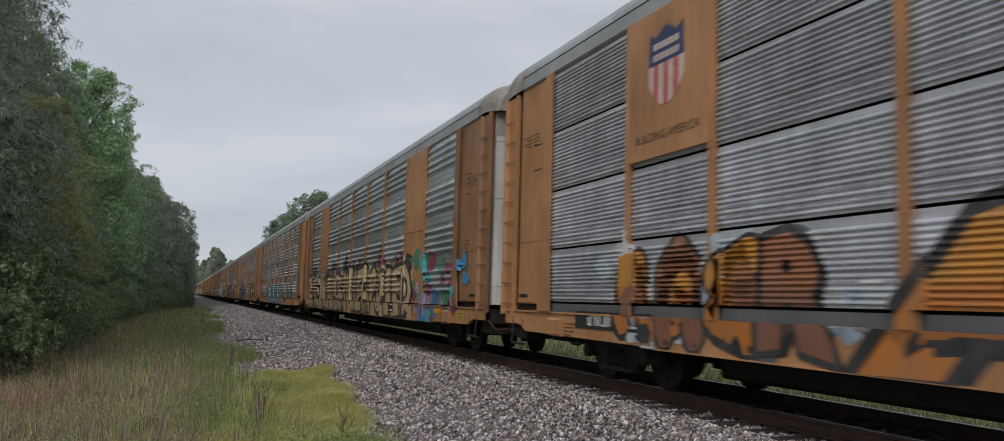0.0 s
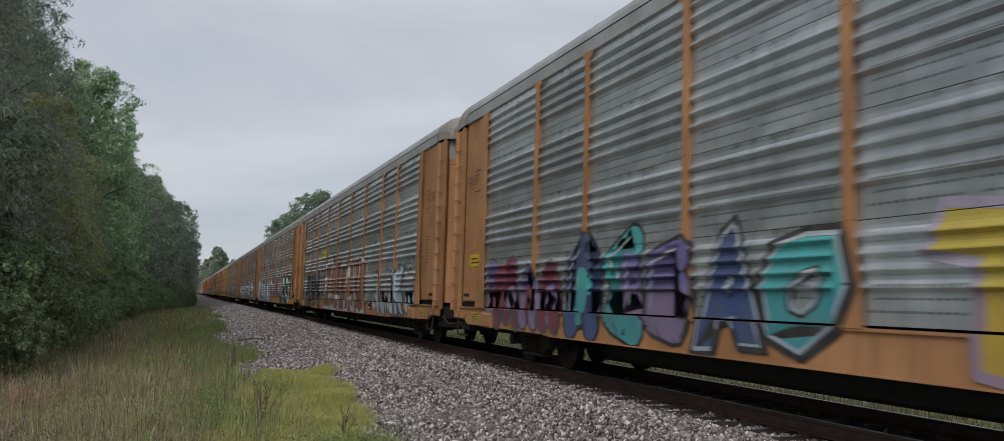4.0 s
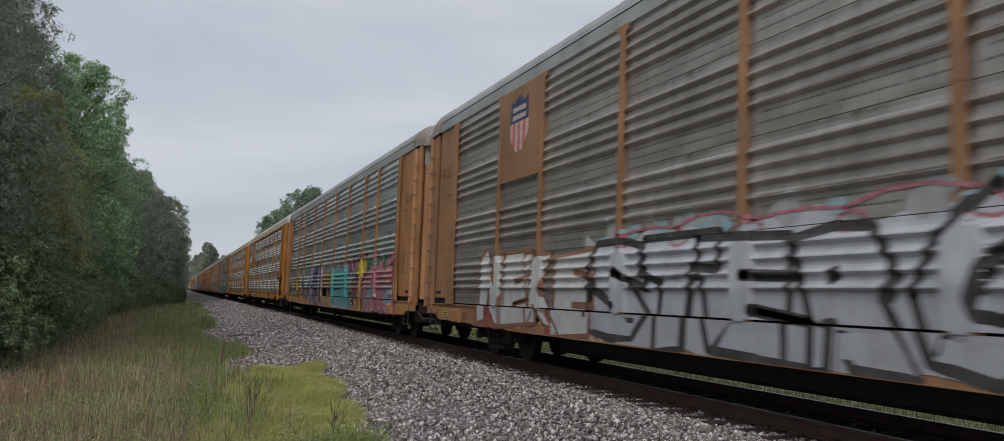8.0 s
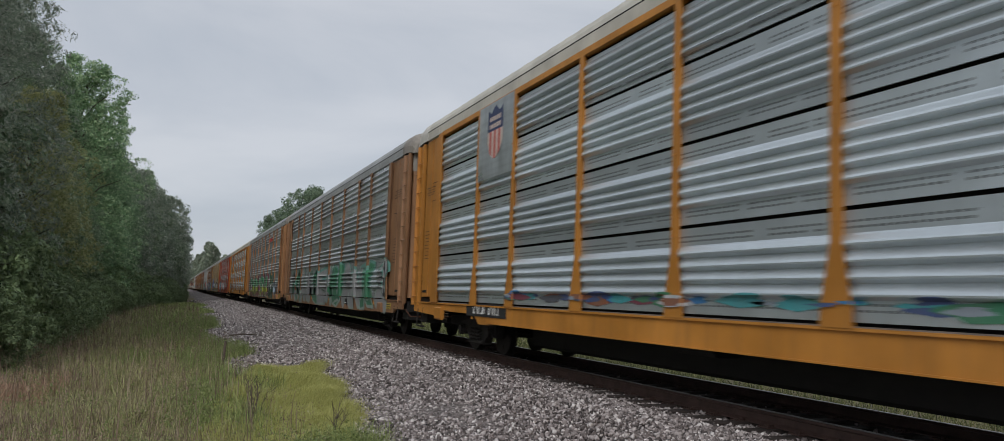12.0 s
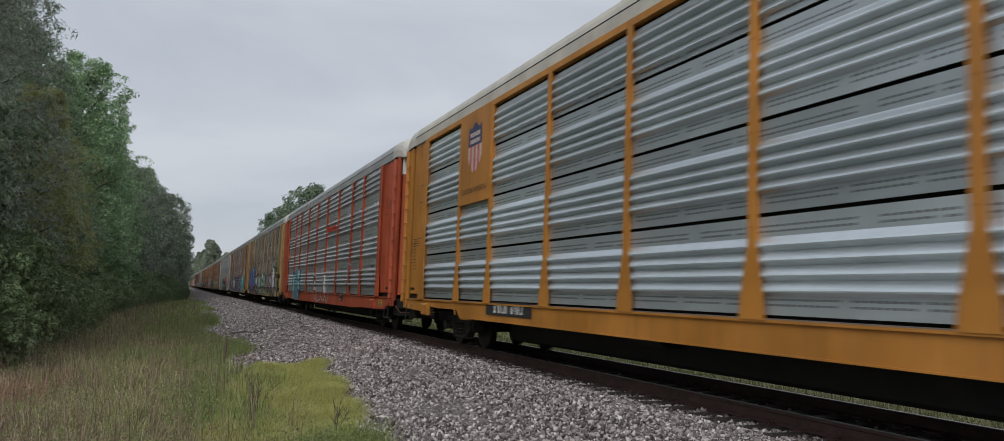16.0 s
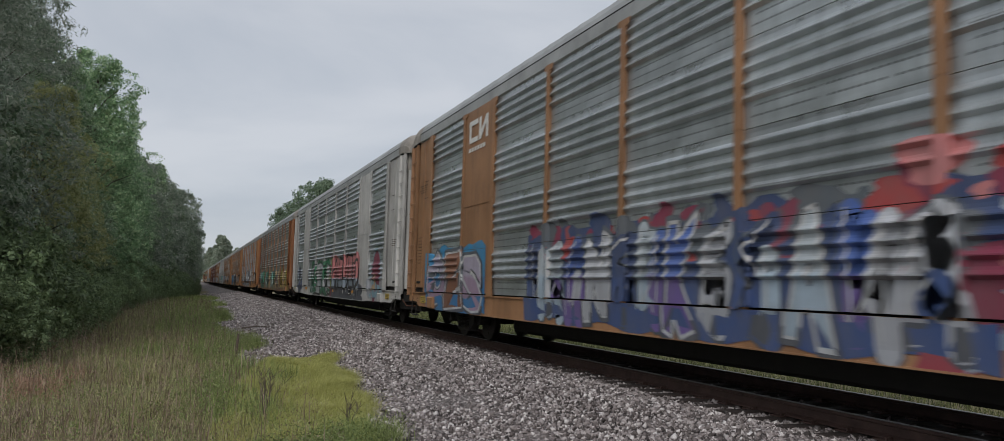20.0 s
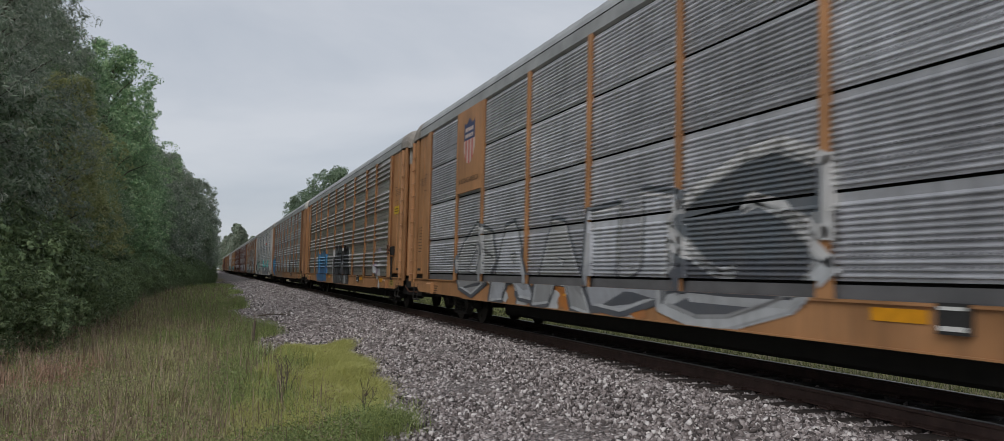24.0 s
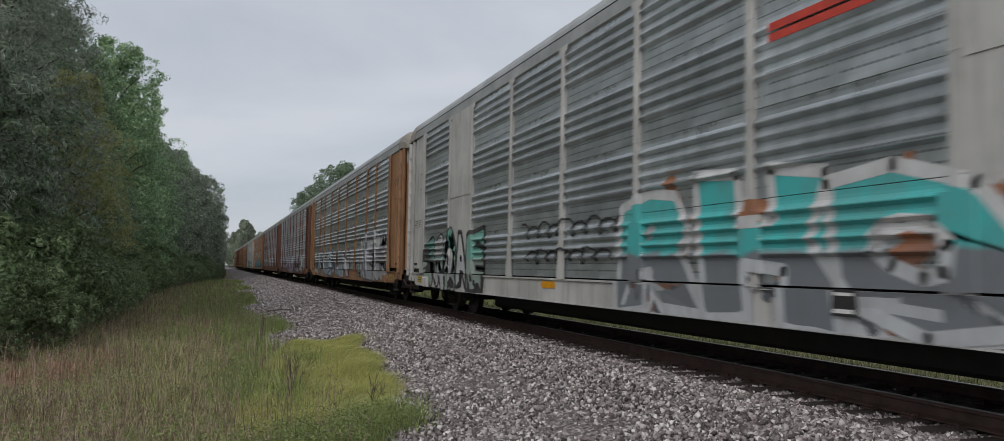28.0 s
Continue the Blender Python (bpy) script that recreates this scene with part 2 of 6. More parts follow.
class Build:
    """Collects boxes, prisms and tubes into one mesh."""

    def __init__(self):
        self.v, self.f, self.i, self.m = [], [], [], []

    def slot(self, mat):
        if mat not in self.m:
            self.m.append(mat)
        return self.m.index(mat)

    def add(self, verts, faces, mat):
        o, s = len(self.v), self.slot(mat)
        self.v += verts
        self.f += [tuple(o + k for k in f) for f in faces]
        self.i += [s] * len(faces)
        return self

    def box(self, x0, x1, y0, y1, z0, z1, mat, e=0.0):
        """A box, its long edges chamfered by e."""
        if e <= 0:
            v = [(x, y, z) for x in (x0, x1) for y in (y0, y1) for z in (z0, z1)]
            return self.add(v, [(0, 1, 3, 2), (4, 6, 7, 5), (0, 4, 5, 1), (2, 3, 7, 6), (0, 2, 6, 4), (1, 5, 7, 3)], mat)
        p = [(x0 + e, z0), (x1 - e, z0), (x1, z0 + e), (x1, z1 - e), (x1 - e, z1), (x0 + e, z1), (x0, z1 - e), (x0, z0 + e)]
        return self.prism(p, "y", y0, y1, mat)

    def prism(self, pts, axis, lo, hi, mat, closed=True, caps=True):
        """Sweep a polygon along an axis. pts are (x, z) for y, (y, z) for x, (x, y) for z."""
        n = len(pts)
        put = {"y": lambda a, b, c: (a, c, b), "x": lambda a, b, c: (c, a, b), "z": lambda a, b, c: (a, b, c)}[axis]
        v = [put(a, b, lo) for a, b in pts] + [put(a, b, hi) for a, b in pts]
        r = n if closed else n - 1
        f = [(k, (k + 1) % n, n + (k + 1) % n, n + k) for k in range(r)]
        if closed and caps:
            f += [tuple(range(n))[::-1], tuple(range(n, 2 * n))]
        return self.add(v, f, mat)

    def tube(self, path, rad, mat, n=6):
        v, f = [], []
        path = [Vector(p) for p in path]
        for k, p in enumerate(path):
            d = (path[min(k + 1, len(path) - 1)] - path[max(k - 1, 0)]).normalized()
            a = d.orthogonal().normalized()
            if abs(d.z) < 0.9:
                a = d.cross(Vector((0, 0, 1))).normalized()
            b = d.cross(a)
            r = rad[k] if isinstance(rad, (list, tuple)) else rad
            v += [tuple(p + (a * math.cos(q) + b * math.sin(q)) * r) for q in (2 * math.pi * j / n for j in range(n))]
        for k in range(len(path) - 1):
            f += [(k * n + j, k * n + (j + 1) % n, (k + 1) * n + (j + 1) % n, (k + 1) * n + j) for j in range(n)]
        f += [tuple(range(n))[::-1], tuple(range((len(path) - 1) * n, len(path) * n))]
        return self.add(v, f, mat)

    def disc(self, c, axis, rad, depth, mat, n=20):
        """A short cylinder with its centre at c."""
        u = {"x": lambda a, b, h: (c[0] + h, c[1] + a, c[2] + b), "y": lambda a, b, h: (c[0] + a, c[1] + h, c[2] + b), "z": lambda a, b, h: (c[0] + a, c[1] + b, c[2] + h)}[axis]
        ang = [2 * math.pi * j / n for j in range(n)]
        v = [u(rad * math.cos(q), rad * math.sin(q), -depth / 2) for q in ang] + [u(rad * math.cos(q), rad * math.sin(q), depth / 2) for q in ang]
        f = [(j, (j + 1) % n, n + (j + 1) % n, n + j) for j in range(n)] + [tuple(range(n))[::-1], tuple(range(n, 2 * n))]
        return self.add(v, f, mat)

    def mesh(self, name):
        return raw(name, self.v, self.f, self.m, self.i)


def part(name, me, parent, label="", at=None, mat=None):
    """One mesh object under a thing or a part."""
    ob = new(name, me)
    ob.parent = parent
    if at is not None:
        ob.location = at
    if mat is not None:
        ob.material_slots[0].link = "OBJECT"
        ob.material_slots[0].material = mat
    if label:
        tagged(ob, label)
    return ob


# ---- ground, ballast and track ----
def shoulder(x):
    """Height of the ground across the line, from the near verge to the far side."""
    pts = [(-400, -0.2), (-30, -0.35), (-6, -0.62), (0, -0.62), (2.2, -0.60), (3.6, -0.52), (5.2, -0.27), (5.75, -0.215), (8.9, -0.215), (9.6, -0.28), (11.2, -0.62), (14, -0.7), (30, -0.5), (400, 0.0)]
    return float(np.interp(x, [p[0] for p in pts], [p[1] for p in pts]))


GROUND = plain("soil under grass", (0.15, 0.125, 0.06), 0.95, 0, 0.45, 0.8, 0.5)
# Oil stain plus the shade under the cars, both put into one dark colour.
OILY_SHADE = plain("oil-blackened ballast between the rails", (0.028, 0.024, 0.022), 0.9, 0, 0.5, 9, 0.8)


def gravel_material():
    m, nt, b = nodes_of("crushed grey pink stone bed with painted gap shade")
    co = nt.nodes.new("ShaderNodeTexCoord")
    vo = nt.nodes.new("ShaderNodeTexVoronoi")
    vo.inputs["Scale"].default_value = 25
    nt.links.new(co.outputs["Object"], vo.inputs["Vector"])
    sp = nt.nodes.new("ShaderNodeSeparateColor")
    nt.links.new(vo.outputs["Color"], sp.inputs[0])
    r = ramp(nt, sp.outputs[0], [(0.0, (0.07, 0.058, 0.055)), (0.4, (0.18, 0.155, 0.148)), (0.75, (0.27, 0.24, 0.23)), (1.0, (0.46, 0.43, 0.42))])
    # Cell edges go dark: the shade between stones is painted into the bed.
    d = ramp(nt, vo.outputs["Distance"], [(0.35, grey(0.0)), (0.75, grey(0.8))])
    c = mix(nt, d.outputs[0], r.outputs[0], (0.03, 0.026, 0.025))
    big = noise_node(nt, 0.35, 4)
    k = ramp(nt, big.outputs["Fac"], [(0.4, grey(0)), (0.7, grey(0.35))])
    c = mix(nt, k.outputs[0], c, (0.12, 0.09, 0.085))
    nt.links.new(c, b.inputs["Base Color"])
    b.inputs["Roughness"].default_value = 0.9
    bump(nt, b, vo.outputs["Distance"], -1.0, 0.05)
    return m


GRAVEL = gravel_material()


def edge_x(y):
    """Where the grass meets the stone along the line."""
    return 1.35 + 0.55 * math.sin(y * 0.31 + 0.6) + 0.3 * math.sin(y * 0.83) - 0.5 * math.exp(-((y - 18) / 6.0) ** 2) + 1.2 * math.exp(-((y - 15.5) / 3.2) ** 2) + 1.1 * math.exp(-((y - 9.7) / 1.0) ** 2) + 0.5 * math.exp(-((y - 11.8) / 1.4) ** 2) + min(1.0, max(0, (y - 40) / 60))


def ground_sheet():
    xs = sorted(set([-2000, -900, -400, -150, -70, -40] + [round(v, 2) for v in np.arange(-28, 18, 0.5)] + [0.85, 1.35, 1.85] + [20, 24, 30, 45, 80, 150, 400, 900, 2000]))
    ys = sorted(set([-2000, -600, -200, -80, -40] + [round(v, 2) for v in np.arange(-20, 60, 0.8)] + [round(v, 1) for v in np.arange(60, 400, 6)] + [450, 600, 900, 1400, 2500, 4000]))
    v, f, idx = [], [], []
    for y in ys:
        for x in xs:
            if -8 < x < 8:
                x += (edge_x(y) - 1.35) * math.exp(-((x - 1.35) / 2.6) ** 2)
            z = shoulder(x)
            if -28 < x < 18 and -20 < y < 60 and not 5.4 < x < 9.4:
                z += 0.05 * noise.noise((x * 0.7, y * 0.7, 0)) + 0.03 * noise.noise((x * 2.1, y * 2.1, 3))
            v.append((x, y, z))
    nx = len(xs)
    for j in range(len(ys) - 1):
        for i in range(nx - 1):
            f.append((j * nx + i, j * nx + i + 1, (j + 1) * nx + i + 1, (j + 1) * nx + i))
            cx, cy = (xs[i] + xs[i + 1]) / 2, (ys[j] + ys[j + 1]) / 2
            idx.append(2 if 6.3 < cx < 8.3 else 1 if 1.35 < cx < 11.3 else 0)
    me = raw("ground", v, np.array(f), [GROUND, GRAVEL, OILY_SHADE], idx)
    me.shade_smooth()
    return tagged(new("ground", me), "grassy verge and crushed stone ballast bed of a railway", "ground", kind="structure")


ground_sheet()


TIE_Y = []


def track():
    t = new("railway_track")
    t.location = (TRACK_X, 0, 0)
    tagged(t, "single railway track on dark wooden sleepers in crushed stone", "track", kind="structure")
    prof = [(-0.07, -0.17), (0.07, -0.17), (0.07, -0.155), (0.012, -0.13), (0.012, -0.045), (0.036, -0.036), (0.036, -0.006), (0.03, 0.0), (-0.03, 0.0), (-0.036, -0.006), (-0.036, -0.036), (-0.012, -0.045), (-0.012, -0.13), (-0.07, -0.155)]
    b = Build()
    b.prism(prof, "y", -260, 700, RAIL)
    me = b.mesh("rail")
    me.materials.append(RAILTOP)
    for p in me.polygons:
        if p.center.z > -0.004:
            p.material_index = 1
    for s in (-1, 1):
        part("rail", me, t, "rust brown steel rail with a worn bright head", (s * 0.7535, 0, 0))
    rng = random.Random(4)
    ties = []
    for k in range(3):
        e = 0.012
        b = Build()
        b.prism([(-0.11 + e, -0.36), (0.11 - e, -0.36), (0.11, -0.35), (0.11 - 0.004 * k, -0.185), (0.11 - e, -0.172), (-0.11 + e, -0.172), (-0.11, -0.18 - 0.004 * k), (-0.11, -0.35)], "x", -1.32, 1.32, TIE)
        ties.append(b.mesh("sleeper"))
    y, n = -6.0, 0
    TIE_Y.clear()
    far = Build()
    while y < 480:
        x = rng.uniform(-0.06, 0.06)
        TIE_Y.append(y)
        if n < 300:
            o = part("sleeper", ties[n % 3], t, at=(x, y, rng.uniform(-0.012, 0.004)))
            o.rotation_euler = (0, 0, radians(rng.uniform(-1, 1)))
        else:
            far.box(-1.32 + x, 1.32 + x, y - 0.11, y + 0.11, -0.36, -0.172, TIE)
        y += 0.52 + rng.uniform(-0.03, 0.03)
        n += 1
    tagged(part("sleepers", far.mesh("sleepers"), t, "far row of dark wooden sleepers"), kind="stuff")
    pl = Build()
    for k in range(110):
        y = -6 + 0.52 * k
        for s in (-1, 1):
            c = s * 0.7535
            pl.box(c - 0.18, c + 0.18, y - 0.09, y + 0.09, -0.176, -0.160, RAIL)
            for dx in (-0.13, -0.085, 0.085, 0.13):
                pl.box(c + dx - 0.013, c + dx + 0.013, y - 0.013 + 0.05 * (1 if dx > 0 else -1), y + 0.013 + 0.05 * (1 if dx > 0 else -1), -0.165, -0.135, RAIL)
    tagged(part("tie_plates", pl.mesh("tie_plates"), t, "rusty plates and spikes under the rails"), kind="stuff")


track()


def stones():
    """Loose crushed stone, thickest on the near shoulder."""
    rng = np.random.default_rng(3)
    n = 150000
    y = 4.7 + 112 * rng.random(n) ** 2.4
    x = 0.6 + 5.6 * rng.random(n)
    far = rng.random(n) < 0.06
    x[far] = 8.9 + 2.0 * rng.random(far.sum())
    near = rng.random(n) < 0.16
    x[near] = 5.3 + 1.25 * rng.random(near.sum())
    y[near] = 4.7 + 60 * rng.random(near.sum()) ** 1.6
    gap = rng.random(n) < 0.01
    x[gap] = 6.0 + 2.6 * rng.random(gap.sum())
    lim = np.array([edge_x(t) for t in y]) - 0.25 * rng.random(n) ** 2 * 3
    keep = (x > lim) & ~((abs(abs(x - TRACK_X) - 0.7535) < 0.11))
    ties = np.array(TIE_Y)
    k = np.clip(np.searchsorted(ties, y), 1, len(ties) - 1)
    on_tie = np.minimum(abs(y - ties[k - 1]), abs(y - ties[k])) < 0.125
    keep &= ~(on_tie & (x > 6.03) & (x < 8.6))
    x, y = x[keep], y[keep]
    n = len(x)
    z = np.array([shoulder(t) for t in x]) + rng.uniform(-0.006, 0.022, n)
    size = 0.0145 + 0.022 * rng.random(n) ** 1.6
    size *= 0.95 + np.clip((y - 14) / 45, 0, 1.3)
    base = np.array([(1, 0, 0), (-1, 0, 0), (0, 1, 0), (0, -1, 0), (0, 0, 1), (0, 0, -1)], float) * 1.25
    tris = np.array([(0, 2, 4), (2, 1, 4), (1, 3, 4), (3, 0, 4), (2, 0, 5), (1, 2, 5), (3, 1, 5), (0, 3, 5)])
    p = base[None] + rng.uniform(-0.42, 0.42, (n, 6, 3))
    p *= (size[:, None] * rng.uniform(0.65, 1.25, (n, 3)))[:, None, :]
    q = rng.normal(size=(n, 4))
    q /= np.linalg.norm(q, axis=1)[:, None]
    w, a, b, c = q.T
    R = np.stack([1 - 2 * (b * b + c * c), 2 * (a * b - w * c), 2 * (a * c + w * b), 2 * (a * b + w * c), 1 - 2 * (a * a + c * c), 2 * (b * c - w * a), 2 * (a * c - w * b), 2 * (b * c + w * a), 1 - 2 * (a * a + b * b)], 1).reshape(n, 3, 3)
    p = np.einsum("nij,nkj->nki", R, p) + np.stack([x, y, z], 1)[:, None, :]
    faces = (tris[None] + 6 * np.arange(n)[:, None, None]).reshape(-1, 3)
    mat = islands("crushed grey stone", [(0.0, (0.04, 0.033, 0.031)), (0.25, (0.14, 0.117, 0.112)), (0.65, (0.30, 0.262, 0.254)), (0.9, (0.48, 0.435, 0.425)), (1.0, (0.72, 0.68, 0.665))], 0.85)
    tagged(new("ballast_stones", raw("ballast_stones", p.reshape(-1, 3), faces, mat)), "loose angular grey and pinkish ballast stones", "gravel", kind="stuff")


stones()


# ---- the train ----
POSTS = [-11.6, -8.9, -6.9, -4.1, -1.37, 1.37, 4.1, 6.9, 8.9, 11.6]
TIERS = {
    "thin": [(1.075, 2.04), (2.04, 3.07), (3.07, 4.11), (4.11, 5.16)],
    "slot": [(1.10, 2.18), (2.18, 3.22), (3.22, 4.25), (4.25, 5.04)],
    "fine": [(1.22, 2.11), (2.11, 3.10), (3.10, 4.12), (4.12, 5.14)],
}
SIDE = 1.56                                    # panel plane, off the centre line
POST_W, POST_D = 0.072, 0.07


def rib_profile(style, h):
    """(z, proud) along one panel, from its lower to its upper edge."""
    pts = [(0.0, 0.0)]
    if style == "fine":
        z, pitch, r = 0.03, 0.062, 0.026
        while z + pitch < h - 0.02:
            pts += [(z, 0), (z + 0.012, r), (z + 0.024, r), (z + 0.052, 0)]
            z += pitch
    elif style == "thin":
        z = 0.30
        pitch = (h - 0.04 - z) / 4
        for k in range(4):
            pts += [(z, 0), (z + 0.034, 0.058), (z + 0.046, 0.058), (z + 0.078, 0.022), (z + 0.105, 0.006), (z + pitch - 0.012, 0)]
            z += pitch
    else:
        z = 0.20 if h > 0.9 else 0.07
        pitch = (h - 0.30 - z) / 3.4 if h > 0.9 else (h - 0.06 - z) / 4
        for k in range(4):
            pts += [(z, 0), (z + 0.034, 0.06), (z + 0.052, 0.061), (z + 0.075, 0.05), (z + 0.10, 0.03), (z + 0.13, 0.008), (z + 0.148, 0.0)]
            z += pitch
    pts.append((h, 0.0))
    return pts


def panel_gap(style):
    return {"thin": 0.008, "slot": 0.045, "fine": 0.035}[style]


MESHES = {}


def panel_mesh(style, tier, width):
    key = ("panel", style, tier, round(width, 2))
    if key not in MESHES:
        z0, z1 = TIERS[style][tier]
        g = panel_gap(style)
        h = z1 - z0 - g
        pr = rib_profile(style, h)
        pts = [(-p, z) for z, p in pr] + [(0.02, h), (0.02, 0.0)]
        b = Build()
        b.prism(pts, "y", -width / 2, width / 2, ZINC["grey"])
        MESHES[key] = b.mesh("panel")
    return MESHES[key]


def shared(key, make):
    if key not in MESHES:
        MESHES[key] = make()
    return MESHES[key]


SILL_TOP = 1.05


def post_mesh(style):
    """A side post with a flared foot, a bent shoe on the sill and a small cap at the eave."""
    def make():
        b = Build()
        w, d, f = POST_W, POST_D, SILL_TOP - 0.005
        if style == "thin":
            out = [(-0.17, f), (0.17, f), (0.15, 1.34), (w, 1.95), (w, 5.05), (0.17, 5.08), (0.17, 5.165), (-0.17, 5.165), (-0.17, 5.08), (-w, 5.05), (-w, 1.95), (-0.15, 1.34)]
        elif style == "slot":
            out = [(-0.21, f), (0.21, f), (0.20, 1.24), (w, 1.85), (w, 5.16), (-w, 5.16), (-w, 1.85), (-0.20, 1.24)]
        else:
            out = [(-0.13, f), (0.13, f), (0.12, 1.24), (w, 1.5), (w, 5.15), (-w, 5.15), (-w, 1.5), (-0.12, 1.24)]
        b.prism(out, "x", -d, -d + 0.012, PAINT["tan"])
        b.box(-d + 0.012, 0.0, -0.03, 0.03, f, 5.14, PAINT["tan"])
        b.box(-d - 0.004, -d, -0.012, 0.012, 1.5, 5.0, PAINT["tan"])
        for z in (2.05, 3.08, 4.12):
            for y in (-0.05, 0.05):
                b.box(-d - 0.012, -d, y - 0.012, y + 0.012, z - 0.012, z + 0.012, PAINT["tan"])
        return b.mesh("post")
    return shared(("post", style), make)


def sill_mesh(style):
    """The deep channel along the foot of the side, its ends stepped up over the trucks."""
    def make():
        b = Build()
        top, low = SILL_TOP, 0.69 if style == "slot" else 0.62
        out = [(-13.6, 0.80), (-12.9, 0.80), (-12.6, low + 0.06), (-8.6, low + 0.03), (-8.2, low), (8.2, low), (8.6, low + 0.03), (12.6, low + 0.06), (12.9, 0.80), (13.6, 0.80), (13.6, top), (-13.6, top)]
        if style == "slot":
            out = [(-13.6, 0.80), (-11.7, 0.74), (-11.4, 0.86), (-8.9, 0.86), (-8.6, 0.66), (-8.1, 0.66), (-7.8, low), (7.8, low), (8.1, 0.66), (8.6, 0.66), (8.9, 0.86), (11.4, 0.86), (11.7, 0.74), (13.6, 0.80), (13.6, top), (-13.6, top)]
        b.prism(out, "x", -0.03, 0.03, PAINT["tan"])
        b.box(-0.06, 0.05, -13.6, 13.6, top - 0.03, top, PAINT["tan"])
        b.box(-0.045, 0.05, -8.2, 8.2, low, low + 0.02, PAINT["tan"])
        if style != "thin":
            # a plain board closes the foot of the side behind the posts
            b.box(0.0, 0.02, -11.6, 11.6, top, TIERS[style][0][0] - 0.035, ROOF["brown"] if style == "slot" else ROOF["dark"])
        for y in np.arange(-11.3, 11.4, 2.26):
            b.box(-0.034, 0.0, y - 0.006, y + 0.006, low + 0.06, top - 0.03, PAINT["tan"])
        return b.mesh("side_sill")
    return shared(("sill", style), make)


EAVE = [(-1.60, 5.165), (-1.60, 5.37), (-1.585, 5.385), (-1.585, 5.40), (-1.56, 5.50), (-1.49, 5.62), (-1.38, 5.70), (-1.05, 5.80), (-0.55, 5.86), (0.0, 5.88)]
ROOF_LINE = EAVE + [(-x, z) for x, z in EAVE[-2::-1]]


def roof_mesh(style):
    def make():
        inner = [(x * 0.965, z - 0.04) for x, z in ROOF_LINE]
        b = Build()
        b.prism(ROOF_LINE + inner[::-1], "y", -13.0, 13.0, ROOF["grey"])
        wide = [(x * 1.002, z + (0.004 if abs(x) < 1.5 else 0)) for x, z in ROOF_LINE]
        for y in np.arange(-12.6, 12.7, 0.63):
            b.prism(wide + inner[::-1], "y", y - 0.02, y + 0.02, ROOF["grey"])
        for s in (-1, 1):
            # Black strip painted in for the shaded groove below the roof's edge.
            b.box(s * 1.59 - 0.012, s * 1.59 + 0.022 * (s > 0), -13.0, 13.0, 5.372, 5.392, UNLIT)
            if style == "slot":
                b.box(min(s * 1.50, s * 1.63), max(s * 1.50, s * 1.63), -11.6, 11.6, 5.055, 5.16, PAINT["yellow"])
        return b.mesh("roof")
    return shared(("roof", style), make)


def cap_mesh():
    """The rounded hood over each end of the roof, with the pale header of the end doors."""
    def make():
        b = Build()
        rows = [(12.95, 1.004, 0.004), (13.45, 1.004, 0.0), (13.75, 0.995, -0.025), (13.92, 0.975, -0.08), (14.02, 0.94, -0.19)]
        v, f = [], []
        n = len(ROOF_LINE)
        for y, s, dz in rows:
            v += [(x * s, y, max(5.10, z + dz)) for x, z in ROOF_LINE]
        for k in range(len(rows) - 1):
            f += [(k * n + j, k * n + j + 1, (k + 1) * n + j + 1, (k + 1) * n + j) for j in range(n - 1)]
        f.append(tuple(range((len(rows) - 1) * n, len(rows) * n)))
        f.append(tuple(range(n))[::-1])
        b.add(v, f, CAP)
        for s in (-1, 1):
            b.prism([(s * 1.50, 13.79), (s * 1.0, 13.955), (s * 0.5, 14.015), (0, 14.035), (0, 14.01), (s * 0.5, 13.99), (s * 1.0, 13.93), (s * 1.49, 13.76)], "z", 4.62, 5.12, CAP)
        return b.mesh("roof_cap")
    return shared("cap", make)


def door_mesh():
    """One folded sheet: ridges stand proud across it at three heights."""
    def make():
        b = Build()
        flat = [(-1.47, 13.80), (-1.0, 13.92), (-0.93, 13.933), (-0.93, 13.955), (-0.87, 13.965), (-0.87, 13.945), (-0.5, 13.98), (-0.43, 13.983), (-0.43, 14.005), (-0.37, 14.01), (-0.37, 13.987), (0.0, 14.0)]
        rings = [(1.12, 0.0)]
        for z in (1.5, 3.3, 4.5):
            rings += [(z, 0.0), (z + 0.004, 0.012), (z + 0.03, 0.012), (z + 0.034, 0.0)]
        rings.append((5.1, 0.0))
        n = len(flat) + 2
        v = []
        for z, d in rings:
            v += [(x, y + d, z) for x, y in flat] + [(0.0, 13.6, z), (-1.47, 13.6, z)]
        f = [(k * n + j, k * n + (j + 1) % n, (k + 1) * n + (j + 1) % n, (k + 1) * n + j) for k in range(len(rings) - 1) for j in range(n)]
        f += [tuple(range(n))[::-1], tuple(range((len(rings) - 1) * n, len(rings) * n))]
        b.add(v, f, PAINT["tan"])
        return b.mesh("end_door")
    return shared("door", make)


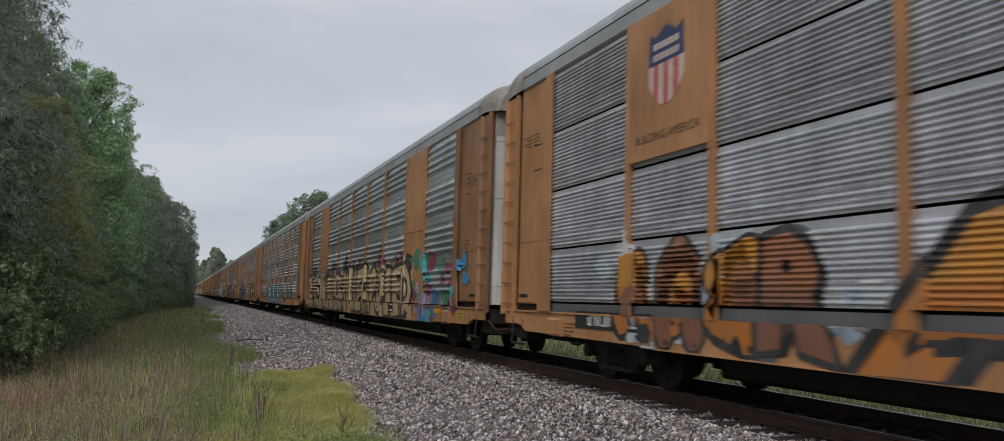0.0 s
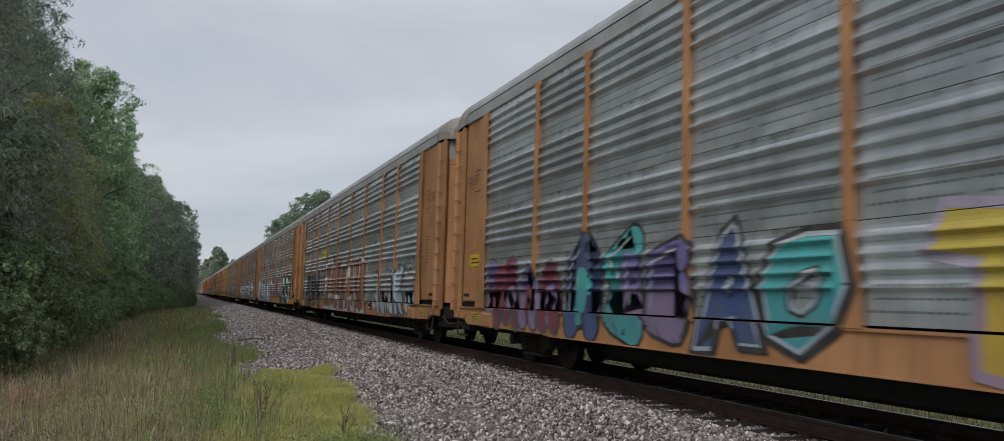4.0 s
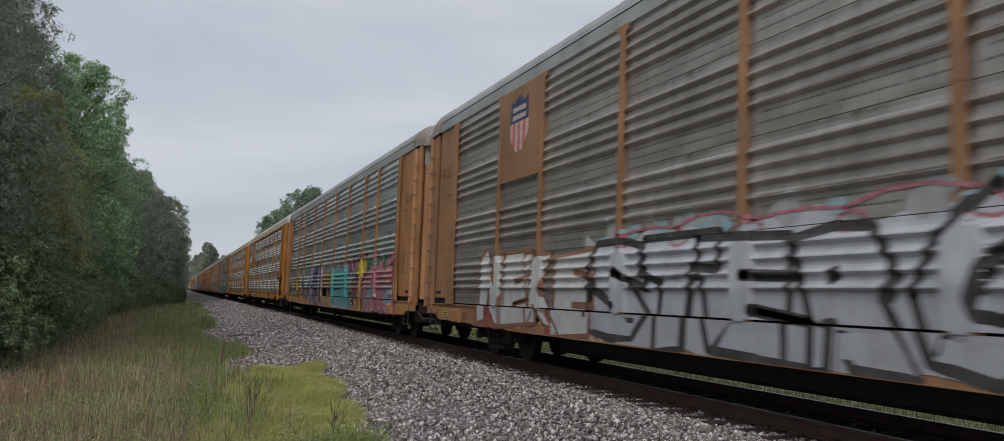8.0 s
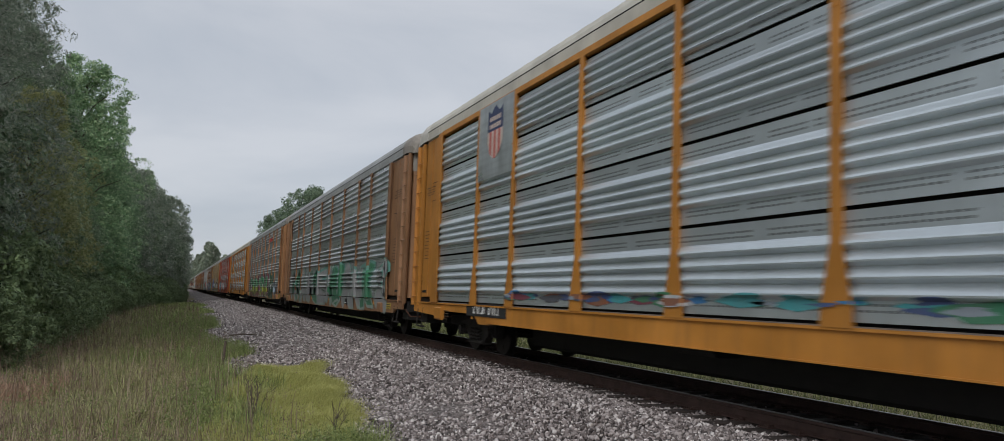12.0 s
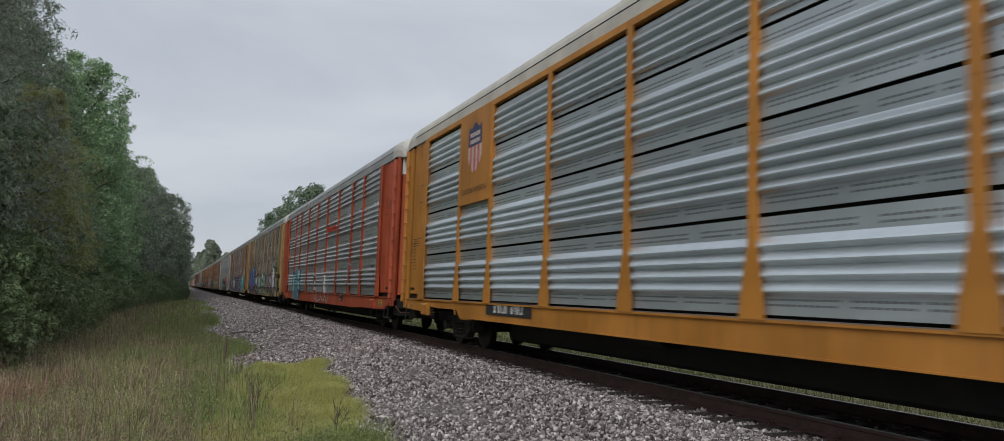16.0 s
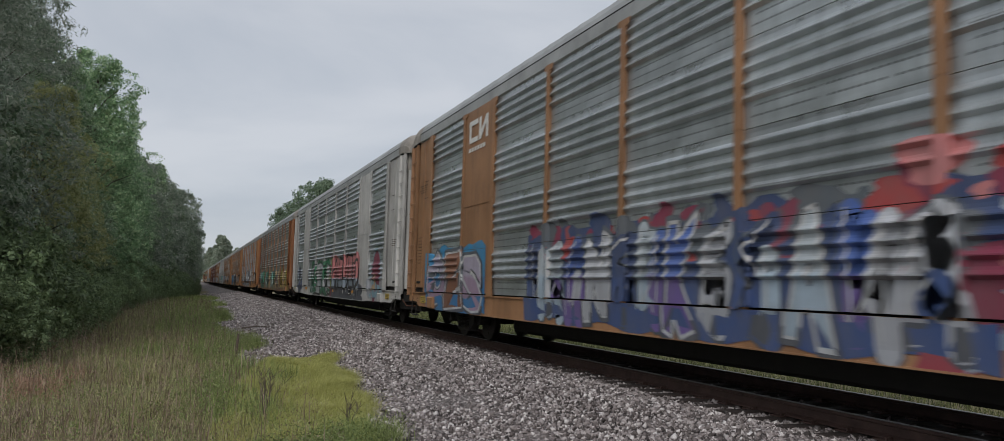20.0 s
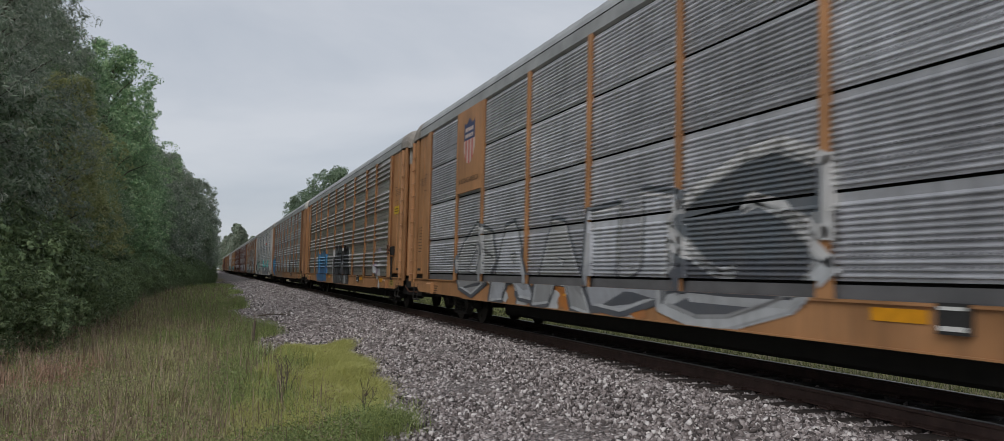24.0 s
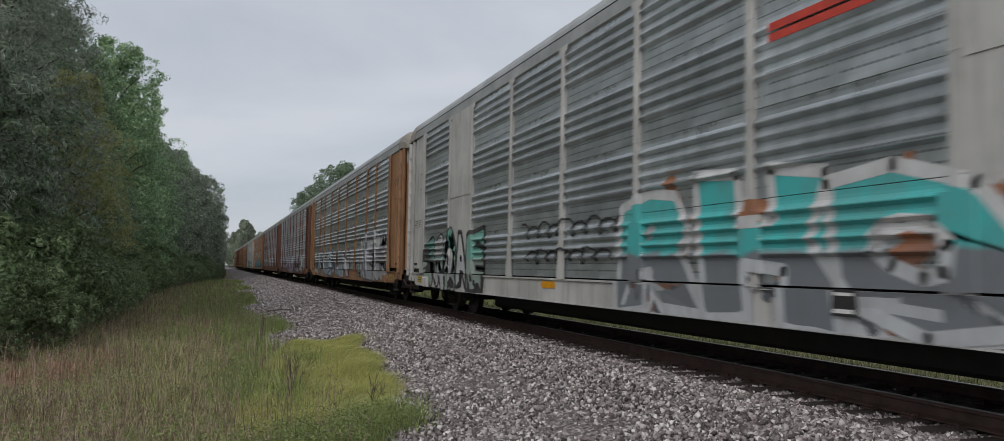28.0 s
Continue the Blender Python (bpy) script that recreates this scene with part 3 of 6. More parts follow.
def end_panel_mesh():
    """The painted sheet between the last post and the ladder bay, with its hatch; a black sheet stands for shade in the
    gap at its foot.
    """
    def make():
        b = Build()
        t = PAINT["tan"]
        b.box(0.0, 0.05, 11.69, 13.06, 1.17, 5.16, t)
        # Black L-shaped sheet puts shade into the foot gap and the ladder slot.
        b.prism([(11.69, SILL_TOP), (13.22, SILL_TOP), (13.22, 5.1), (13.05, 5.1), (13.05, 1.18), (11.69, 1.18)], "x", 0.051, 0.08, UNDER)
        b.box(-0.012, 0.0, 12.50, 12.53, 1.17, 5.1, t)
        b.prism([(11.47, SILL_TOP), (11.98, SILL_TOP), (11.95, 1.35), (11.80, 2.0), (11.80, 5.13), (11.52, 5.13), (11.52, 2.0), (11.47, 1.35)], "x", -0.09, -0.07, t)
        b.box(-0.07, 0.0, 11.60, 11.72, SILL_TOP, 5.13, t)
        b.box(-0.008, 0.0, 11.98, 13.06, 2.28, 2.30, t)
        b.box(-0.016, 0.0, 12.02, 13.0, 1.19, 1.22, t)
        b.box(-0.006, 0.0, 12.1, 12.45, 4.0, 4.012, UNDER)
        b.box(-0.006, 0.0, 12.1, 12.45, 3.55, 3.562, UNDER)
        b.box(-0.012, 0.002, 12.62, 12.98, 1.28, 1.34, UNDER)
        for z in np.arange(1.4, 5.0, 0.3):
            b.disc((-0.094, 11.66, z), "x", 0.014, 0.012, t, 6)
        return b.mesh("end_panel")
    return shared("endpanel", make)


def corner_mesh():
    """The ladder bay: a shallow channel between two flanges, behind a dark slot."""
    def make():
        b = Build()
        t = PAINT["tan"]
        b.prism([(-0.07, 13.225), (0.04, 13.225), (0.07, 13.70), (0.04, 13.745), (-0.07, 13.745), (-0.07, 13.735), (-0.005, 13.72), (-0.005, 13.26), (-0.07, 13.235)], "z", 0.97, 5.12, t)
        b.box(-0.07, 0.01, 13.20, 13.225, 0.95, 5.12, t)
        b.box(-0.07, 0.0, 13.745, 13.78, 0.95, 5.12, t)
        return b.mesh("corner_post")
    return shared("corner", make)


def rung_mesh():
    def make():
        b = Build()
        b.tube([(-0.055, 13.22, 0), (-0.055, 13.765, 0)], 0.012, PAINT["tan"], 6)
        return b.mesh("rung")
    return shared("rung", make)


def coupler_mesh():
    def make():
        b = Build()
        b.box(-0.09, 0.09, 13.1, 13.95, 0.70, 0.93, RUSTY, 0.03)
        b.prism([(-0.17, 13.9), (0.17, 13.9), (0.19, 14.05), (0.06, 14.23), (-0.06, 14.23), (-0.19, 14.1)], "z", 0.66, 0.95, RUSTY)
        b.box(-0.35, 0.35, 13.40, 13.52, 0.62, 1.02, UNDER, 0.03)
        b.tube([(-0.3, 13.55, 0.8), (-0.55, 13.85, 0.66), (-1.4, 13.85, 0.62), (-1.5, 13.7, 0.8)], 0.016, RUSTY, 5)
        return b.mesh("coupler")
    return shared("coupler", make)


def hose_mesh():
    def make():
        b = Build()
        b.tube([(0.28, 13.5, 0.75), (0.3, 13.75, 0.62), (0.28, 13.95, 0.42), (0.2, 14.15, 0.36), (0.12, 14.24, 0.40)], 0.028, BLACK, 6)
        return b.mesh("air_hose")
    return shared("hose", make)


def stirrup_mesh():
    def make():
        b = Build()
        b.tube([(-0.02, 12.75, 0.9), (-0.06, 12.75, 0.45), (-0.06, 13.2, 0.45), (-0.02, 13.2, 0.9)], 0.018, TRUCK, 5)
        b.box(-0.03, 0.01, 12.7, 13.25, 0.42, 0.46, TRUCK)
        return b.mesh("sill_step")
    return shared("stirrup", make)


def underframe_mesh():
    def make():
        b = Build()
        b.box(-0.30, 0.30, -13.4, 13.4, 0.62, 1.05, UNDER)
        b.box(-0.50, 0.50, -8.3, 8.3, 0.24, 0.66, UNDER, 0.05)
        for y in np.arange(-12.0, 12.1, 1.5):
            b.box(-1.46, 1.46, y - 0.06, y + 0.06, 0.86, 1.06, UNDER)
        for e in (-1, 1):
            y0, y1 = sorted((e * 12.7, e * 13.72))
            b.box(-1.46, 1.46, y0, y1, 0.74, 1.03, UNDER)
            y0, y1 = sorted((e * 12.2, e * 14.05))
            b.box(-0.42, 0.42, y0, y1, 0.46, 0.78, UNDER, 0.04)
            for x in (-1.2, 1.2):
                y0, y1 = sorted((e * 13.0, e * 13.6))
                b.box(x - 0.2, x + 0.2, y0, y1, 0.52, 0.75, UNDER, 0.03)
        b.box(0.5, 0.9, -3.6, -2.2, 0.50, 0.85, UNDER, 0.06)
        b.box(-1.0, -0.55, 1.4, 2.3, 0.55, 0.85, UNDER, 0.06)
        b.tube([(-0.7, -8, 0.72), (-0.7, 8, 0.72)], 0.025, UNDER, 5)
        b.tube([(0.6, -8, 0.70), (0.6, 8, 0.70)], 0.02, UNDER, 5)
        b.disc((0.7, 4.4, 0.66), "y", 0.2, 0.9, UNDER, 12)
        return b.mesh("underframe")
    return shared("under", make)


def side_frame_mesh():
    """The cast side frame of a truck, with its windows and spring seat."""
    def make():
        b = Build()
        out = [(-1.18, 0.50), (-1.12, 0.64), (-0.55, 0.72), (0.55, 0.72), (1.12, 0.64), (1.18, 0.50), (1.08, 0.36), (0.82, 0.36), (0.76, 0.50), (0.42, 0.20), (-0.42, 0.20), (-0.76, 0.50), (-0.82, 0.36), (-1.08, 0.36)]
        b.prism(out, "x", -0.09, 0.09, TRUCK)
        b.box(-0.13, 0.10, -0.45, 0.45, 0.19, 0.27, TRUCK, 0.02)
        for s in (-1, 1):
            b.box(-0.14, 0.12, s * 0.95 - 0.14, s * 0.95 + 0.14, 0.40, 0.58, TRUCK, 0.03)
            b.disc((-0.16, s * 0.89, 0.457), "x", 0.11, 0.08, TRUCK, 10)
        return b.mesh("side_frame")
    return shared("sideframe", make)


def spring_mesh():
    def make():
        b = Build()
        for y in (-0.22, 0.0, 0.22):
            path = [(-0.1 + 0.08 * math.cos(a), y + 0.08 * math.sin(a), 0.27 + 0.012 * a) for a in np.arange(0, 22, 0.9)]
            b.tube(path, 0.018, TRUCK, 4)
        return b.mesh("spring_nest")
    return shared("spring", make)


def bolster_mesh():
    def make():
        b = Build()
        b.box(-1.1, 1.1, -0.22, 0.22, 0.46, 0.70, TRUCK, 0.05)
        b.disc((0, 0, 0.74), "z", 0.25, 0.1, TRUCK, 14)
        return b.mesh("bolster")
    return shared("bolster", make)


def wheelset_mesh():
    def make():
        b = Build()
        b.disc((0, 0, 0), "x", 0.08, 2.1, WHEEL, 10)
        for s in (-1, 1):
            b.disc((s * 0.745, 0, 0), "x", 0.457, 0.13, WHEEL, 26)
            b.disc((s * 0.69, 0, 0), "x", 0.482, 0.03, WHEEL, 26)
            b.disc((s * 0.83, 0, 0), "x", 0.13, 0.06, WHEEL, 12)
            for k in range(4):
                a = k * math.pi / 2
                b.box(s * 0.81 - 0.01, s * 0.81 + 0.01, 0.28 * math.cos(a) - 0.03, 0.28 * math.cos(a) + 0.03, 0.28 * math.sin(a) - 0.03, 0.28 * math.sin(a) + 0.03, WHEEL)
        return b.mesh("wheelset")
    return shared("wheelset", make)


def stencil_mesh(kind, mat):
    """Small unreadable lettering: rows of short bars."""
    def make():
        rng = random.Random(kind)
        b = Build()
        if kind == "block":
            for k, w in enumerate((0.7, 0.55, 0.62, 0.4)):
                y = -w / 2
                while y < w / 2:
                    l = rng.uniform(0.04, 0.11)
                    b.box(-0.004, 0, y, y + l, 0.30 - k * 0.06, 0.322 - k * 0.06, mat)
                    y += l + 0.03
        elif kind == "tall":
            for k in range(9):
                y = -0.16
                while y < 0.14:
                    l = rng.uniform(0.03, 0.09)
                    b.box(-0.004, 0, y, y + l, 0.9 - k * 0.085, 0.918 - k * 0.085, mat)
                    y += l + 0.025
        else:
            y = -0.75
            for k in range(10):
                if k != 4:
                    b.box(-0.004, 0, y, y + 0.03, 0.0, 0.16, mat)
                    b.box(-0.004, 0, y + 0.03, y + 0.105, 0.13 if k % 3 else 0.0, 0.16 if k % 3 else 0.03, mat)
                    if k % 2:
                        b.box(-0.004, 0, y + 0.075, y + 0.105, 0.0, 0.128, mat)
                y += 0.15
        return b.mesh("stencil")
    return shared((kind, mat.name), make)


def brake_mesh():
    """Hand brake: a small wheel on a greasy gear box with its chain pipe."""
    def make():
        b = Build()
        b.box(-0.12, 0.06, -12.28, -12.08, 1.78, 2.06, UNDER, 0.03)
        b.disc((-0.2, -12.18, 1.95), "x", 0.05, 0.1, RUSTY, 10)
        path = [(-0.2, -12.18 + 0.15 * math.cos(a), 1.95 + 0.15 * math.sin(a)) for a in (2 * math.pi * k / 16 for k in range(17))]
        b.tube(path, 0.018, RUSTY, 5)
        for k in range(5):
            a = 2 * math.pi * k / 5
            b.tube([(-0.23, -12.18, 1.95), (-0.24, -12.18 + 0.15 * math.cos(a), 1.95 + 0.15 * math.sin(a))], 0.012, RUSTY, 4)
        b.tube([(-0.08, -12.18, 1.72), (-0.08, -12.18, 0.95)], 0.03, UNDER, 6)
        return b.mesh("hand_brake")
    return shared("brake", make)


def pad_mesh():
    """A jacking pad on the side sill."""
    return shared("pad", lambda: Build().box(-0.10, 0.0, -0.24, 0.24, 0.66, 0.95, PAINT["tan"], 0.03).mesh("jacking_pad"))


def frame_mesh():
    """A small card holder on the side sill."""
    return shared("holder", lambda: Build().box(-0.05, 0.0, -0.16, 0.16, 0.80, 1.06, BLACK).box(-0.056, -0.05, -0.13, 0.13, 0.83, 0.87, WHITE).box(-0.056, -0.05, -0.13, 0.13, 1.0, 1.03, WHITE).mesh("card_holder"))


WHEELS = []


def truck(car, y):
    t = new("truck")
    t.parent = car
    t.location = (0, y, 0)
    tagged(t, "grimy four-wheel cast steel truck")
    for s in (-1, 1):
        f = part("side_frame", side_frame_mesh(), t, at=(s * 1.0, 0, 0))
        g = part("spring_nest", spring_mesh(), t, at=(s * 1.0, 0, 0))
        if s > 0:
            f.rotation_euler = g.rotation_euler = (0, 0, math.pi)
        w = part("wheelset", wheelset_mesh(), t)
        w.matrix_parent_inverse = Matrix.Translation((0, s * 0.89, 0.457))
        WHEELS.append(w)
    part("bolster", bolster_mesh(), t)


def emblem(car, bay, z0, big, bare=False):
    """A painted plate with a shield of navy over pale and red stripes, lettering as bars."""
    y0, y1 = POSTS[bay] + POST_W, POSTS[bay + 1] - POST_W
    c = (y0 + y1) / 2
    b = Build()
    b.box(-0.052, 0.0, y0 - 0.03, y1 + 0.03, z0, 5.14, PAINT["tan"])
    p = part("emblem_plate", b.mesh("emblem_plate"), car, "plate with a shield emblem", (-SIDE - 0.026, 0, 0), ZINC["grey"] if bare else car_paint(car))
    s = 0.42
    zc = z0 + (5.05 - z0) * 0.62
    b = Build()
    b.prism([(c - s, zc + 0.05), (c + s, zc + 0.05), (c + s * 0.95, zc + 0.5), (c + s * 0.6, zc + 0.42), (c, zc + 0.56), (c - s * 0.6, zc + 0.42), (c - s * 0.95, zc + 0.5)], "x", -0.058, -0.05, NAVY)
    for k in range(7):
        a0, a1 = c - s + 2 * s * k / 7, c - s + 2 * s * (k + 1) / 7
        d0, d1 = (0.52 - 0.6 * abs((a - c) / s) ** 2.2 * 0.55 for a in (a0, a1))
        b.prism([(a0, zc + 0.05), (a1, zc + 0.05), (a1, zc - d1), (a0, zc - d0)], "x", -0.058, -0.05, PINK if k % 2 else PALE)
    for r, n in ((0.30, 5), (0.15, 7)):
        for k in range(n):
            w = 1.5 * s / n
            a = c - 0.75 * s + k * w
            b.box(-0.061, -0.058, a + 0.015, a + w - 0.015, zc + r - 0.045, zc + r + 0.045, PALE)
    part("shield", b.mesh("shield"), p, "navy and faded red striped shield")
    if big:
        lettering(p, "BUILDING AMERICA", c, z0 + 0.22, 0.17, -0.056, BLACK)


def car_paint(car):
    return PAINT[CONFIG[car]["paint"]]


CONFIG = {}


def text_mesh(body, size, offset=0.0, res=3):
    cu = bpy.data.curves.new("lettering", "FONT")
    cu.body = body
    cu.size = size
    cu.offset = offset
    cu.resolution_u = res
    cu.align_x = "CENTER"
    o = bpy.data.objects.new("lettering", cu)
    scene.collection.objects.link(o)
    dg = bpy.context.evaluated_depsgraph_get()
    me = bpy.data.meshes.new_from_object(o.evaluated_get(dg))
    bpy.data.objects.remove(o)
    bpy.data.curves.remove(cu)
    return me


def lettering(parent, body, y, z, size, x, mat):
    """Flat words on the near side; the line runs towards the camera's right, that is, to lower y."""
    me = text_mesh(body, size)
    v = np.array([p.co[:] for p in me.vertices])
    faces = [tuple(p.vertices) for p in me.polygons]
    bpy.data.meshes.remove(me)
    pts = [(x, y - a, z + b) for a, b, c in v]
    return part("lettering", raw("lettering", pts, faces, mat), parent, "")


def autorack(n, cfg):
    """One enclosed car carrier; n counts couplings from the first one seen."""
    car = new("autorack_car")
    CONFIG[car] = cfg
    style, pt, zn = cfg["style"], PAINT[cfg["paint"]], ZINC[cfg["zinc"]]
    tagged(car, cfg["label"], "rail car", "cars of the train")
    full = cfg.get("plates")
    fp = PAINT[cfg.get("end", cfg["paint"])]
    # near side panels
    for k in range(9):
        w = POSTS[k + 1] - POSTS[k]
        c = (POSTS[k] + POSTS[k + 1]) / 2
        if full and k in (1, 7):
            b = shared(("plate", round(w, 2)), lambda: Build().box(-0.05, 0.02, -w / 2, w / 2, 1.09, 5.16, PAINT["tan"]).box(-0.062, -0.05, -w / 2 + 0.1, w / 2 - 0.1, 3.0, 3.06, PAINT["tan"]).mesh("side_plate"))
            part("side_plate", b, car, "flat painted plate over one bay", (-SIDE, c, 0), pt)
            continue
        for t in range(4):
            part("panel", panel_mesh(style, t, w), car, at=(-SIDE, c, TIERS[style][t][0]), mat=zn)
    for t in range(4):
        o = part("panel", panel_mesh(style, t, 23.2), car, at=(SIDE, 0, TIERS[style][t][0]), mat=zn)
        o.rotation_euler = (0, 0, math.pi)
    for s in (-1, 1):
        for y in POSTS:
            if abs(y) > 11:
                continue
            o = part("post", post_mesh(style), car, at=(s * SIDE, y, 0), mat=pt)
            if s > 0:
                o.rotation_euler = (0, 0, math.pi)
        o = part("side_sill", sill_mesh(style), car, at=(s * SIDE, 0, 0), mat=pt)
        if s > 0:
            o.rotation_euler = (0, 0, math.pi)
    # ends
    for e in (0, 1):
        for s in (-1, 1):
            for nm, me, mt in (("end_panel", end_panel_mesh(), fp), ("corner_post", corner_mesh(), fp)):
                o = part(nm, mirrored(me, s, e), car, at=(s * SIDE, 0, 0), mat=mt)
            if s < 0:
                for z in np.arange(1.18, 4.95, 0.385):
                    part("rung", mirrored(rung_mesh(), s, e), car, at=(s * SIDE, 0, float(z)), mat=fp)
                part("sill_step", mirrored(stirrup_mesh(), s, e), car, at=(s * SIDE, 0, 0))
            part("end_door", mirrored(door_mesh(), s, e), car, mat=PAINT[cfg.get("door", cfg.get("end", cfg["paint"]))])
        part("roof_cap", mirrored(cap_mesh(), -1, e), car, "rounded hood at the end of the roof", mat=CAP if cfg["roof"] == "cream" or n in (12, 13, 19) else DULLCAP)
        part("coupler", mirrored(coupler_mesh(), -1, e), car)
        part("air_hose", mirrored(hose_mesh(), -1, e), car)
        truck(car, -10.05 if e else 10.05)
    part("roof", roof_mesh(style), car, mat=ROOF[cfg["roof"]])
    # Added solid block, coloured black so that gaps between panels look unlit.
    part("liner", shared("liner", lambda: Build().box(-1.44, 1.44, -13.5, 13.5, 1.0, 5.3, UNLIT).mesh("liner")), car, "black block behind the panels, standing in for the unlit inside")
    part("underframe", underframe_mesh(), car)
    if n in (7, 13, 17, 18):
        part("hand_brake", brake_mesh(), car, "greasy hand brake wheel and gear box", (-SIDE, 0, 0))
    for y in (-11.2, 11.2):
        part("jacking_pad", pad_mesh(), car, at=(-SIDE - 0.03, y, 0), mat=pt)
    part("card_holder", frame_mesh(), car, "small dark card holder", (-SIDE - 0.03, -5.6, 0))
    # small lettering and marks
    rng = random.Random(n * 7 + 1)
    for e in (-1, 1):
        ye = e * 12.55
        tagged(part("stencil", stencil_mesh("block", PRINT), car, "black stencilled data", (-SIDE - 0.002, ye, rng.choice((3.6, 3.9, 2.3)))), kind="stuff")
        if rng.random() < 0.7:
            tagged(part("stencil", stencil_mesh("tall", PRINT), car, "black stencilled data", (-SIDE - 0.002, ye + 0.2, rng.choice((1.6, 1.9)))), kind="stuff")
        tagged(part("stencil", stencil_mesh("block", PRINT), car, "black stencilled data", (-SIDE - 0.037, e * 10.9, 0.56)), kind="stuff")
    if style == "thin":
        for e in (-1, 1):
            part("data_plate", shared("dplate", lambda: Build().box(-0.006, 0, -0.26, 0.26, -0.09, 0.09, DATA).box(-0.009, -0.006, -0.2, 0.2, 0.035, 0.05, BLACK).box(-0.009, -0.006, -0.2, 0.2, -0.02, -0.005, BLACK).box(-0.009, -0.006, -0.15, 0.15, -0.065, -0.05, BLACK).mesh("data_plate")), car, "dull yellow data plate with dark bars", (-SIDE - 0.037, e * 12.1, 0.86))
    for y in cfg.get("tape", (-10.3, -6.2, -1.6, 2.8, 7.4) if style == "thin" and cfg["paint"] != "red" else ()):
        part("reflector", shared("tape", lambda: Build().box(-0.004, 0, -0.32, 0.32, -0.06, 0.06, STRIPE).mesh("reflector")), car, "amber reflective strip", (-SIDE - 0.037, y, 0.93))
    if "plate" in cfg:
        y = cfg["plate"]
        part("number_plate", shared("nplate", lambda: Build().box(-0.006, 0, -1.15, 1.15, -0.13, 0.13, BLACK).mesh("number_plate")), car, "black panel for the car's number", (-SIDE - 0.037, y, 0.95))
        tagged(part("stencil", stencil_mesh("number", WHITE), car, "white stencilled car number", (-SIDE - 0.044, y, 0.87)), kind="stuff")
    if "sticker" in cfg:
        part("sticker", shared("sticker", lambda: Build().box(-0.004, 0, -0.33, 0.33, -0.13, 0.13, STICKER).box(-0.007, -0.004, -0.2, 0.2, 0.02, 0.05, BLACK).box(-0.007, -0.004, -0.25, 0.25, -0.06, -0.03, BLACK).mesh("sticker")), car, "bright yellow warning sticker", (-SIDE - 0.004, *cfg["sticker"]))
    if "emblem" in cfg:
        emblem(car, *cfg["emblem"])
    if cfg.get("stripe"):
        y, z = cfg["stripe"]
        part("stripe", shared("stripe", lambda: Build().box(-0.006, 0, -1.05, 1.05, 0, 0.09, SCARLET).box(-0.006, 0, -0.95, 1.05, 0.12, 0.21, SCARLET).mesh("stripe")), car, "scarlet painted double stripe", (-SIDE - 0.066, y, z))
    return car


def mirrored(me, s, e):
    """A mesh for the near (s = -1) or far side and the far (e = 0) or near end."""
    if s < 0 and e == 0:
        return me
    def make():
        c = me.copy()
        c.transform(Matrix.Diagonal((-s * 1.0, -1 if e else 1, 1, 1)))
        if (s > 0) != bool(e):
            c.flip_normals()
        return c
    return shared(("mirror", me.name, s, e), make)


def cfg(paint, style, zinc, label, roof="grey", **more):
    return dict(paint=paint, style=style, zinc=zinc, label=label, roof=roof, **more)


